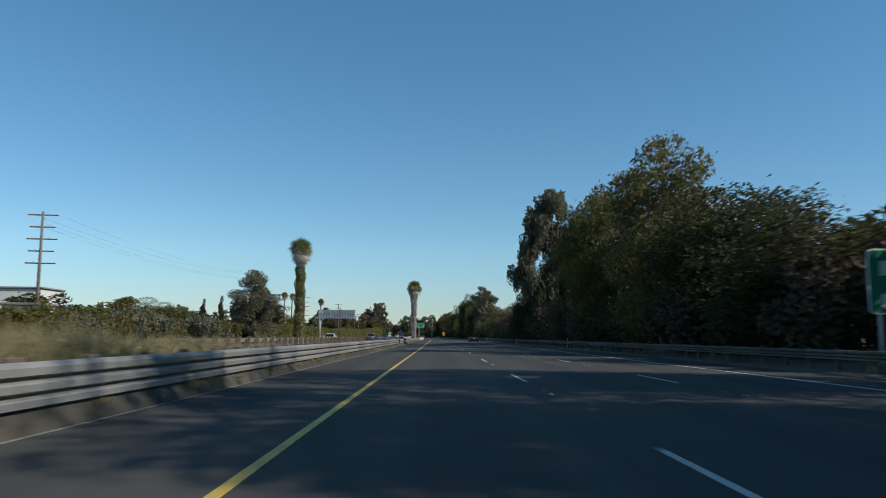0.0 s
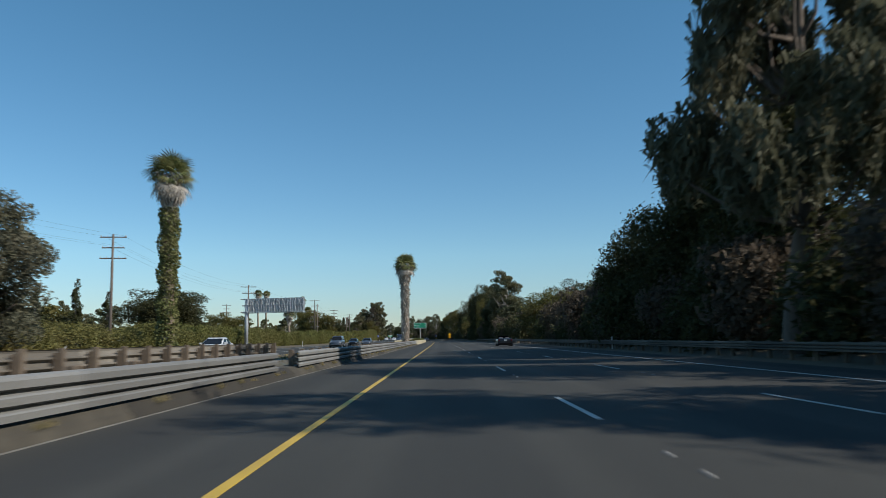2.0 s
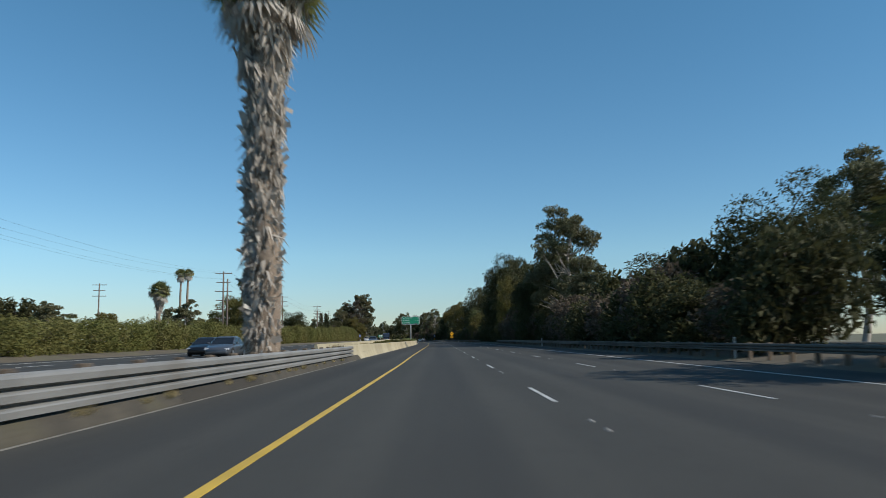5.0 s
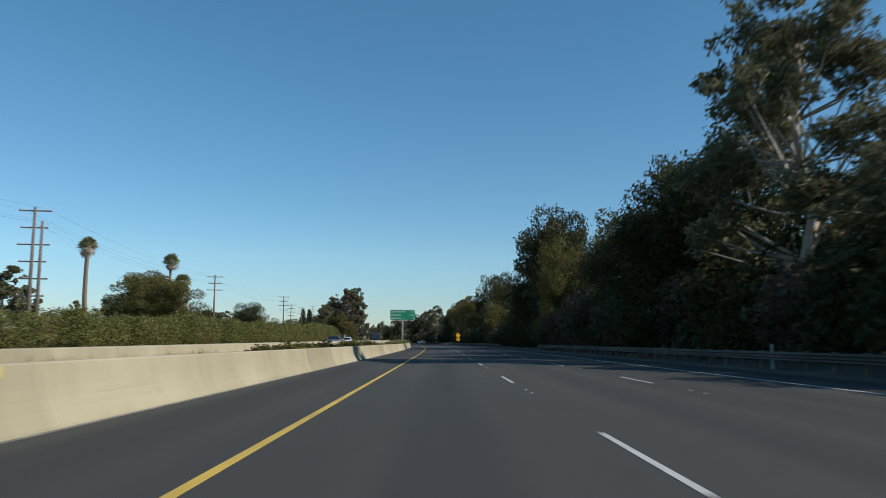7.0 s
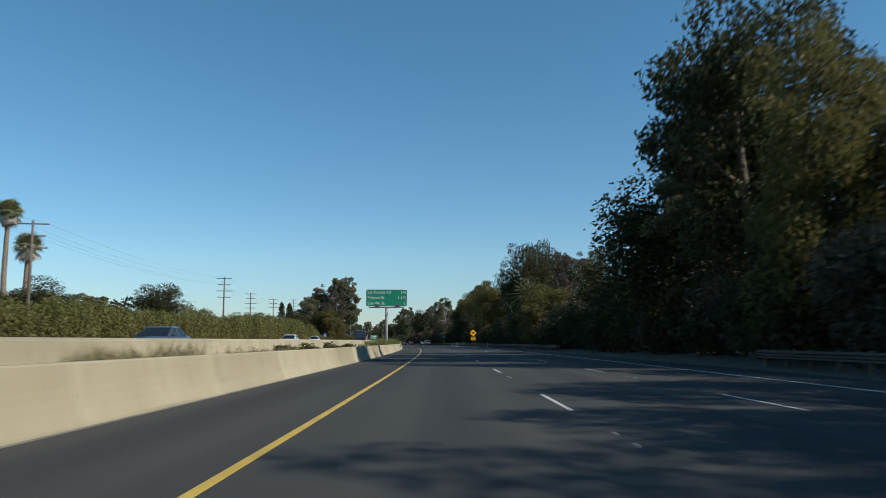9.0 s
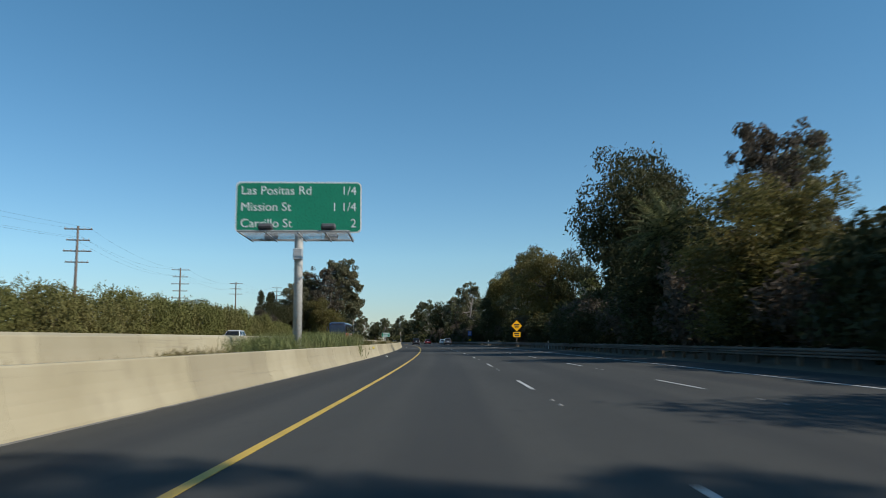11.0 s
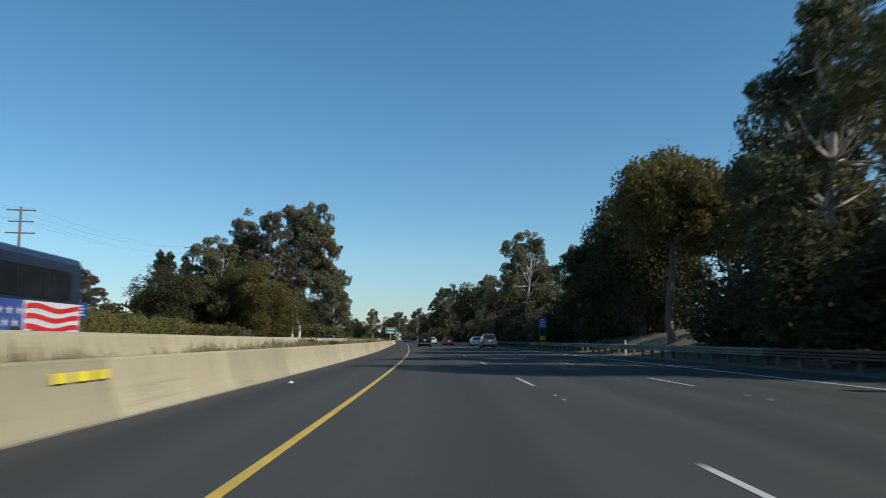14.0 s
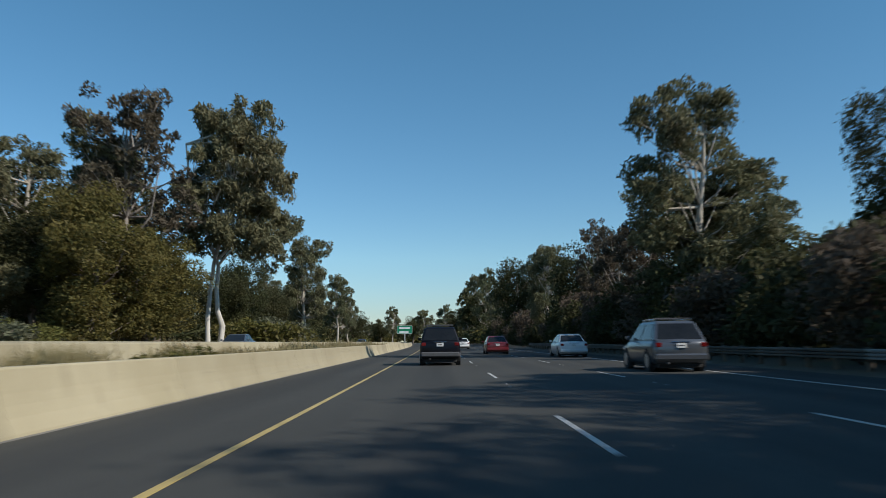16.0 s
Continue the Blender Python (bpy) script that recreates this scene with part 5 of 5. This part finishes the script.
# cantilever sign of the oncoming lanes, seen from its back
canti = empty("overhead_sign", "back of a grey lattice-framed overhead freeway sign", "road sign")
canti.matrix_basis = at_road(168, -22.6, 0.0, -12)
W2, Z0, Z1 = 4.3, 5.0, 6.85
v, f = tube([(-W2 + 0.5, 0.0, -0.1), (-W2 + 0.5, 0, Z1)], [0.26, 0.22], 12)
mesh_object("post", v, f, STEEL, canti, smooth=True)
part("sign_back", boxed(0, 0.5, (Z0 + Z1) / 2, 2 * W2, 0.05, Z1 - Z0, 0.01), STEEL, canti, "bare aluminium back of the sign")
for z in (Z0 + 0.06, (Z0 + Z1) / 2, Z1 - 0.06):
    part("chord", boxed(0, -0.2, z, 2 * W2, 0.1, 0.1, 0.01), STEEL, canti)
nb = 23
for i in range(nb):
    x = -W2 + 0.15 + (2 * W2 - 0.3) * i / (nb - 1)
    part("upright", boxed(x, 0.42, (Z0 + Z1) / 2, 0.045, 0.12, Z1 - Z0), STEEL, canti)
    if i < nb - 1:
        x2 = -W2 + 0.15 + (2 * W2 - 0.3) * (i + 1) / (nb - 1)
        a, b = (x, -0.2, Z0 + 0.1), (x2, -0.2, Z1 - 0.1)
        if i % 2:
            a, b = (x, -0.2, Z1 - 0.1), (x2, -0.2, Z0 + 0.1)
        v, f = tube([a, b], [0.026, 0.026], 5)
        mesh_object("brace", v, f, STEEL, canti)
part("walkway", boxed(0, 0.2, Z0 - 0.08, 2 * W2 + 0.2, 0.9, 0.06, 0.01), STEEL, canti, "steel walkway under the sign")

# yellow warning sign with a plaque
warn = empty("warning_sign", "yellow diamond warning sign over a yellow plaque", "road sign")
warn.matrix_basis = at_road(482.8, 13.0, 0.0, 8)
d = part("diamond", panel(1.22, 1.22, 0.06), SIGN_YELLOW, warn)
d.matrix_basis = Matrix.Translation((0, 0, 3.25)) @ pose(0, 0, 0, 0, 45, 0)
d = part("plaque", panel(1.15, 0.8, 0.05), SIGN_YELLOW, warn)
d.matrix_basis = Matrix.Translation((0, 0, 1.92))
part("bar", boxed(0, -0.012, 3.42, 0.85, 0.006, 0.2), SIGN_BLACK, warn)
part("bar", boxed(0, -0.012, 3.08, 0.6, 0.006, 0.16), SIGN_BLACK, warn)
part("bar", boxed(0, -0.012, 2.08, 0.8, 0.006, 0.2), SIGN_BLACK, warn)
part("bar", boxed(0, -0.012, 1.76, 0.7, 0.006, 0.16), SIGN_BLACK, warn)
part("post", boxed(0, 0.09, 1.9, 0.1, 0.1, 4.0, 0.01), POST_WOOD, warn)

def service_sign(s, l, plaque, label):
    ob = empty("service_sign", label, "road sign", "blue road signs")
    ob.matrix_basis = at_road(s, l, 0.0, 0)
    part("board", panel(0.84, 1.15, 0.06), SIGN_BLUE, ob).matrix_basis = Matrix.Translation((0, 0, 2.75))
    for z, w in ((3.08, 0.4), (2.86, 0.62), (2.64, 0.5), (2.42, 0.64)):
        part("bar", boxed(0, -0.018, z, w, 0.006, 0.1), SIGN_WHITE, ob)
    for x in (-0.28, 0.28):
        part("post", boxed(x, 0.07, 1.6, 0.08, 0.08, 3.5, 0.01), POST_WOOD, ob)
    if plaque:
        part("plaque", panel(0.5, 0.45, 0.04), SIGN_YELLOW, ob, "small yellow plaque").matrix_basis = Matrix.Translation((0, 0, 1.2))


service_sign(547.5, 12.05, True, "blue service sign over a small yellow plaque")
service_sign(524.6, -25.6, False, "blue sign on two posts beyond the oncoming lanes")

# white marker posts
mk = empty("marker_post", "white flexible roadside marker post", "marker post", "marker posts")
part("blade", boxed(0, 0, 0.5, 0.09, 0.025, 1.0, 0.005), SIGN_WHITE, mk)
part("reflector", boxed(0, -0.016, 0.88, 0.07, 0.008, 0.12), LAMP_CLEAR, mk)
mk.matrix_basis = at_road(77, 13.0)
for s, l in ((125, 12.9), (200, 13), (262, 12.9), (455, 12.9), (520, 12.9), (165, -25.3), (205, -25.3), (118, -25.4), (500, -25.4)):
    copy_thing(mk, at_road(s, l))

# white buildings behind the fences
def shed(s, l, w, d, h, label):
    ob = empty("building", label, "building")
    ob.matrix_basis = at_road(s, l, 0.0, 4)
    part("wall", boxed(0, 0, h / 2 - 0.1, w, d, h + 0.2, 0.03), STUCCO, ob)
    part("roof", boxed(0, 0, h + 0.14, w + 0.5, d + 0.5, 0.22, 0.04), ROOF, ob)
    for i in range(4):
        part("window", boxed(-w * 0.36 + i * w * 0.24, -d / 2 - 0.02, h * 0.62, w * 0.12, 0.06, h * 0.2, 0.01), DARK_GLASS, ob)
    return ob


shed(103, -62, 18, 7, 7.0, "long white flat-roofed warehouse")
shed(70, -38, 3.4, 3, 3.6, "small white hut with a flat roof")
shed(650, 42, 14, 10, 5.0, "white house glimpsed through roadside trees")
shed(568, 47, 12, 10, 5.5, "white house glimpsed through roadside trees")


# ================= vehicles =================
def ring_body(stations):
    """Loft of rounded cross-sections: (y, half width, floor z, top z)."""
    vs, fs = [], []
    n = 14
    for y, w, z0, z1 in stations:
        h = z1 - z0
        half = [(0.0, z0), (0.86 * w, z0), (0.965 * w, z0 + 0.1 * h), (w, z0 + 0.38 * h), (0.995 * w, z0 + 0.66 * h), (0.955 * w, z0 + 0.9 * h), (0.88 * w, z1 - 0.01), (0.0, z1 + 0.015)]
        pts = half + [(-x, z) for x, z in half[-2:0:-1]]
        vs += [(x, y, z) for x, z in pts]
    m = len(half) * 2 - 2
    for i in range(len(stations) - 1):
        for j in range(m):
            fs.append((i * m + j, i * m + (j + 1) % m, (i + 1) * m + (j + 1) % m, (i + 1) * m + j))
    fs.append(tuple(range(m))[::-1])
    fs.append(tuple(range((len(stations) - 1) * m, len(stations) * m)))
    return vs, fs


def quad_panel(corners, lift, inset=0.0):
    """A thin pane over four corners, lifted along its normal."""
    c = [Vector(p) for p in corners]
    mid = sum(c, Vector()) / 4
    c = [p.lerp(mid, inset) for p in c]
    nrm = (c[1] - c[0]).cross(c[3] - c[0]).normalized()
    v = [p + nrm * lift for p in c] + [p - nrm * 0.01 for p in c]
    return v, [(0, 1, 2, 3), (7, 6, 5, 4), (0, 4, 5, 1), (1, 5, 6, 2), (2, 6, 7, 3), (3, 7, 4, 0)]




def wheel(parent, x, y, r, side):
    v, f = tube([(-0.11, 0, 0), (-0.1, 0, 0), (0.1, 0, 0), (0.11, 0, 0)], [r * 0.9, r, r, r * 0.9], 20)
    t = mesh_object("wheel", v, f, RUBBER, parent)
    t.matrix_basis = Matrix.Translation((x, y, r))
    v, f = tube([(0.06, 0, 0), (0.118, 0, 0), (0.125, 0, 0)], [r * 0.66, r * 0.64, r * 0.2], 16)
    if side < 0:
        v = [Vector((-a[0], a[1], a[2])) for a in v]
    mesh_object("rim", v, f, ALLOY, t)


def car(s, l, turn, label, paint, L=4.7, W=1.82, H=1.46, belt=0.95, cab=(0.62, 3.5), roof=(1.32, 2.5), floor=0.2, r=0.33, hood=0.86, deck=0.98, name="car", bumper=None, rails=False, open_top=False, group="freeway cars"):
    """A car whose rear bumper stands at y = 0 and whose nose points along +y."""
    ob = empty(name, label, "car", group)
    ob.matrix_basis = at_road(s, l, 0.0, turn)
    w = W / 2
    st = [(0.0, w * 0.86, floor + 0.14, deck - 0.2), (0.06, w * 0.95, floor + 0.06, deck - 0.03), (0.3, w * 0.99, floor, deck), (cab[0] + 0.4, w, floor - 0.02, belt + 0.01), (L * 0.5, w, floor - 0.03, belt),
          (cab[1], w, floor - 0.02, belt - 0.02), (L * 0.83, w * 0.97, floor, hood - 0.04), (L * 0.94, w * 0.9, floor + 0.03, hood - 0.14), (L, w * 0.74, floor + 0.1, hood - 0.26)]
    v, f = ring_body(st)
    mesh_object("body", v, f, paint, ob, smooth=True)
    part("underbody", boxed(0, L * 0.5, 0.23, W * 0.8, L * 0.9, 0.2, 0.03), RUBBER, ob, "dark underside")
    if not open_top:
        wb, wr = w * 0.93, w * 0.74
        B = [(-wb, cab[0], belt - 0.03), (wb, cab[0], belt - 0.03), (wb, cab[1], belt - 0.03), (-wb, cab[1], belt - 0.03)]
        R = [(-wr, roof[0], H - 0.07), (wr, roof[0], H - 0.07), (wr, roof[1], H - 0.07), (-wr, roof[1], H - 0.07)]
        T = [(-wr * 0.86, roof[0] + 0.14, H), (wr * 0.86, roof[0] + 0.14, H), (wr * 0.86, roof[1] - 0.18, H), (-wr * 0.86, roof[1] - 0.18, H)]
        vv = B + R + T
        ff = [(0, 1, 5, 4), (1, 2, 6, 5), (2, 3, 7, 6), (3, 0, 4, 7), (4, 5, 9, 8), (5, 6, 10, 9), (6, 7, 11, 10), (7, 4, 8, 11), (8, 9, 10, 11)]
        cabin = mesh_object("cabin", vv, ff, paint, ob)
        soft_edge = cabin.modifiers.new("rounding", "BEVEL")
        soft_edge.width, soft_edge.segments, soft_edge.limit_method, soft_edge.angle_limit = 0.07, 3, "ANGLE", radians(12)
        vv, ff = quad_panel((B[0], B[1], R[1], R[0]), 0.012, 0.12)
        mesh_object("rear_window", vv, ff, DARK_GLASS, ob)
        vv, ff = quad_panel((B[2], B[3], R[3], R[2]), 0.012, 0.08)
        mesh_object("windscreen", vv, ff, DARK_GLASS, ob)
        for a, b in ((1, 2), (3, 0)):
            p0, p1, q0, q1 = Vector(B[a]), Vector(B[b]), Vector(R[a]), Vector(R[b])
            for u0, u1 in ((0.05, 0.48), (0.52, 0.93)):
                vv, ff = quad_panel((p0.lerp(p1, u0), p0.lerp(p1, u1), q0.lerp(q1, u1), q0.lerp(q1, u0)), 0.012, 0.1)
                mesh_object("side_window", vv, ff, DARK_GLASS, ob)
    else:
        vv, ff = quad_panel(((w * 0.8, cab[1], belt - 0.02), (-w * 0.8, cab[1], belt - 0.02), (-w * 0.68, cab[1] - 0.5, H - 0.04), (w * 0.68, cab[1] - 0.5, H - 0.04)), 0.012)
        mesh_object("windscreen", vv, ff, DARK_GLASS, ob)
        for x in (-0.38, 0.38):
            part("seat", boxed(x, cab[1] - 1.25, belt + 0.02, 0.5, 0.22, 0.42, 0.08), PLASTIC, ob)
        part("cockpit", boxed(0, (cab[0] + cab[1]) / 2 - 0.1, belt + 0.005, W * 0.78, cab[1] - cab[0] - 0.5, 0.05, 0.02), RUBBER, ob, "dark open cockpit")
    for x, sd in ((-w + 0.1, -1), (w - 0.1, 1)):
        for y in (L * 0.19, L * 0.81):
            wheel(ob, x, y, r, sd)
            vv, ff = tube([(x - sd * 0.09, y, r), (x + sd * 0.101, y, r)], [r * 1.13, r * 1.13], 20)
            mesh_object("wheel_arch", vv, ff, RUBBER, ob)
        part("tail_light", boxed(x * 0.98 - sd * 0.06, 0.05, deck - 0.2, 0.2, 0.12, 0.15, 0.02), TAIL_RED, ob)
        part("headlight", boxed(x * 0.84, L - 0.16, hood - 0.26, 0.3, 0.2, 0.13, 0.03), LAMP_CLEAR, ob)
        part("mirror", boxed(sd * (w + 0.07), cab[1] - 0.35, belt + 0.06, 0.17, 0.1, 0.13, 0.03), paint, ob)
        for z in (belt - 0.14,):
            part("door_handle", boxed(sd * (w + 0.005), L * 0.42, z, 0.03, 0.16, 0.03, 0.005), CHROME, ob)
        if rails:
            part("roof_rail", boxed(sd * w * 0.64, (roof[0] + roof[1]) / 2, H + 0.04, 0.04, (roof[1] - roof[0]) * 0.85, 0.05, 0.01), CHROME if rails == "chrome" else PLASTIC, ob)
    if rails:
        for y in (roof[0] + 0.35, roof[1] - 0.5):
            part("roof_bar", boxed(0, y, H + 0.085, W * 0.66, 0.05, 0.03, 0.005), PLASTIC, ob)
    part("rear_bumper", boxed(0, 0.06, floor + 0.22, W * 0.95, 0.26, 0.22, 0.05), bumper or paint, ob)
    part("front_bumper", boxed(0, L - 0.1, floor + 0.18, W * 0.78, 0.24, 0.2, 0.05), bumper or paint, ob)
    plate = part("number_plate", boxed(0, -0.03, deck - 0.22, 0.31, 0.02, 0.155, 0.004), PLATE, ob)
    part("bar", boxed(0, -0.043, deck - 0.22, 0.2, 0.006, 0.035), PLASTIC, plate)
    part("plate_trim", boxed(0, -0.0, deck - 0.1, 0.62, 0.03, 0.03, 0.008), CHROME, ob)
    part("exhaust_pipe", boxed(-w * 0.5, 0.05, floor + 0.02, 0.07, 0.3, 0.07, 0.02), PLASTIC, ob)
    return ob


P_NAVY = car_paint("dark_navy_paint", (0.005, 0.006, 0.010), 0.0, 0.35, 0.004)
P_NAVY.node_tree.nodes["Principled BSDF"].inputs["Specular IOR Level"].default_value = 0.2
P_NAVY.node_tree.nodes["Principled BSDF"].inputs["Coat Weight"].default_value = 0.08
P_RED = car_paint("dark_red_paint", (0.14, 0.008, 0.011), 0.0)
P_WHITE = car_paint("white_car_paint", (0.72, 0.72, 0.71), 0.0)
P_SILVER = car_paint("silver_car_paint", (0.115, 0.125, 0.14), 0.5)
P_GREY = car_paint("grey_blue_paint", (0.10, 0.12, 0.15), 0.4)
P_BLACK = car_paint("black_car_paint", (0.009, 0.009, 0.010), 0.1, 0.28, 0.005)

SUV = dict(L=4.45, W=1.82, H=1.72, belt=1.12, cab=(0.04, 3.05), roof=(0.28, 2.45), floor=0.27, r=0.36, hood=1.08, deck=1.14)
car(571.5, 0.3, 0, "dark navy sport utility vehicle with grey bumpers", P_NAVY, bumper=PLASTIC, rails=True, name="suv", **SUV)
car(598.0, 5.0, 0, "dark red sedan on the freeway", P_RED)
car(585.0, 8.7, 0, "white sedan on the freeway", P_WHITE)
car(562.4, 8.1, 0, "silver crossover with roof rails", P_SILVER, rails="chrome", name="suv", **{**SUV, "H": 1.68, "belt": 1.06, "cab": (0.12, 3.3), "roof": (0.55, 2.5), "deck": 1.08, "hood": 1.0})
car(640.0, 3.8, 0, "white sedan on the freeway", P_WHITE)
car(160.0, 7.7, 0, "black open-topped sports car in shade", P_BLACK, L=4.6, W=1.85, H=1.32, belt=0.9, hood=0.82, deck=0.95, open_top=True, name="convertible")
car(185.0, -16.0, 180, "grey-blue minivan in the oncoming lanes", P_GREY, name="minivan", group="oncoming cars", **{**SUV, "L": 4.9, "H": 1.75})
car(222.0, -15.0, 180, "silver sedan in the oncoming lanes", P_SILVER, group="oncoming cars")
car(229.0, -18.5, 180, "black sedan in the oncoming lanes", P_BLACK, group="oncoming cars")
car(130.0, -18.2, 180, "white sedan in the oncoming lanes", P_WHITE, group="oncoming cars")
car(340.0, -14.5, 180, "silver sedan in the oncoming lanes", P_SILVER, group="oncoming cars")
car(395.0, -18.0, 180, "white sedan in the oncoming lanes", P_WHITE, group="oncoming cars")
car(452.0, -22.0, 180, "white sport utility vehicle in the oncoming lanes", P_WHITE, name="suv", group="oncoming cars", **SUV)
car(598.0, -15.0, 180, "grey-blue sedan in the oncoming lanes", P_GREY, group="oncoming cars")
car(690.0, -14.0, 180, "silver sedan in the oncoming lanes", P_SILVER, group="oncoming cars")
car(760.0, 0.0, 0, "silver sedan far along the freeway", P_SILVER)

# coach in the oncoming lanes
P_COACH = car_paint("dark_navy_coach_paint", (0.012, 0.018, 0.045), 0.1)
COACH_RED = surface("red_mural_paint", (0.52, 0.02, 0.02), (0.62, 0.035, 0.03), 0.4, 0.6, 8.0, bump=0.02)
COACH_WHITE = surface("white_mural_paint", (0.66, 0.66, 0.66), (0.58, 0.58, 0.6), 0.45, 0.6, 8.0, bump=0.02)
COACH_BLUE = surface("blue_mural_paint", (0.03, 0.06, 0.22), (0.05, 0.09, 0.28), 0.45, 0.6, 8.0, bump=0.02)
coach = empty("coach", "dark navy motor coach with a red side and a flag mural", "coach", "oncoming cars")
coach.matrix_basis = at_road(496.5, -14.4, 0.0, 180)
LC, WC = 13.5, 1.27


def side_sheet(side, y0, y1, z0, z1, out):
    """A thin upright sheet on the coach's flank."""
    return boxed(side * (WC + out / 2), (y0 + y1) / 2, (z0 + z1) / 2, out, y1 - y0, z1 - z0)


vs, fs = [], []
for y, w, z0, z1 in ((0.0, WC * 0.93, 0.5, 3.3), (0.12, WC, 0.38, 3.5), (6.0, WC, 0.36, 3.55), (12.6, WC, 0.36, 3.5), (13.2, WC * 0.98, 0.38, 3.36), (13.42, WC * 0.93, 0.42, 3.05), (LC, WC * 0.88, 0.5, 1.5)):
    ring = [(-w + 0.06, z0), (w - 0.06, z0), (w, z0 + 0.08), (w, z1 - 0.28), (w - 0.1, z1 - 0.08), (w - 0.3, z1), (-w + 0.3, z1), (-w + 0.1, z1 - 0.08), (-w, z1 - 0.28), (-w, z0 + 0.08)]
    vs += [(x, y, z) for x, z in ring]
for i in range(6):
    for j in range(10):
        fs.append((i * 10 + j, i * 10 + (j + 1) % 10, (i + 1) * 10 + (j + 1) % 10, (i + 1) * 10 + j))
fs += [tuple(range(10))[::-1], tuple(range(60, 70))]
mesh_object("body", vs, fs, P_COACH, coach)
v, f = quad_panel(((1.1, 13.47, 1.45), (-1.1, 13.47, 1.45), (-1.08, 13.3, 2.95), (1.08, 13.3, 2.95)), 0.05)
mesh_object("windscreen", v, f, DARK_GLASS, coach)
part("destination_board", boxed(0, 13.2, 3.17, 1.7, 0.3, 0.24, 0.03), RUBBER, coach)
part("front_bumper", boxed(0, 13.45, 0.62, 2.4, 0.22, 0.4, 0.06), P_COACH, coach)
part("grille", boxed(0, 13.54, 1.05, 1.3, 0.06, 0.22, 0.02), CHROME, coach)
part("wiper", boxed(0.3, 13.56, 1.5, 1.0, 0.03, 0.03), RUBBER, coach)
for side in (-1, 1):
    part("headlight", boxed(side * 0.92, 13.5, 0.98, 0.36, 0.12, 0.2, 0.04), LAMP_CLEAR, coach)
    part("tail_light", boxed(side * 1.05, 0.0, 1.2, 0.2, 0.06, 0.5, 0.02), TAIL_RED, coach)
    part("mirror", boxed(side * 1.5, 13.55, 2.5, 0.2, 0.14, 0.5, 0.05), RUBBER, coach)
    part("mirror_arm", boxed(side * 1.35, 13.45, 2.85, 0.4, 0.05, 0.05), RUBBER, coach)
    for i in range(7):
        part("side_window", side_sheet(side, 0.9 + 1.68 * i, 2.5 + 1.68 * i, 1.95, 2.95, 0.012), DARK_GLASS, coach)
    part("red_panel", side_sheet(side, 6.2, 12.9, 0.5, 1.85, 0.010), COACH_RED, coach, "glossy red lower side")
    part("mural_sky", side_sheet(side, 3.9, 6.18, 0.5, 1.85, 0.010), COACH_BLUE, coach, "blue ground of the mural")
    part("mural_field", side_sheet(side, 0.15, 3.88, 0.5, 1.85, 0.010), COACH_WHITE, coach, "white ground of the mural")
    for i in range(12):
        y, z = 4.15 + 0.55 * (i % 4) + 0.2 * (i // 4 % 2), 0.75 + 0.38 * (i // 4)
        star = []
        for j in range(10):
            a, r = math.pi / 2 + math.pi * j / 5, 0.16 if j % 2 == 0 else 0.065
            star.append((side * (WC + 0.016), y + r * math.cos(a), z + r * math.sin(a)))
        mesh_object("star", star, [tuple(range(10)) if side < 0 else tuple(range(10))[::-1]], COACH_WHITE, coach)
    for row in range(4):
        vs, fs = [], []
        for i in range(21):
            y = 0.2 + 3.6 * i / 20
            z = 0.56 + row * 0.33 + 0.07 * math.sin(y * 2.1 + row * 0.4)
            vs += [(side * (WC + 0.016), y, z), (side * (WC + 0.016), y, z + 0.17)]
        for i in range(20):
            fs.append((2 * i, 2 * i + 2, 2 * i + 3, 2 * i + 1) if side > 0 else (2 * i, 2 * i + 1, 2 * i + 3, 2 * i + 2))
        mesh_object("wave_stripe", vs, fs, COACH_RED, coach)
    for y in (3.0, 4.3, 10.9):
        wheel(coach, side * 1.17, y, 0.5, side)
        v, f = tube([(side * 1.0, y, 0.5), (side * 1.285, y, 0.5)], [0.58, 0.58], 20)
        mesh_object("wheel_arch", v, f, RUBBER, coach)
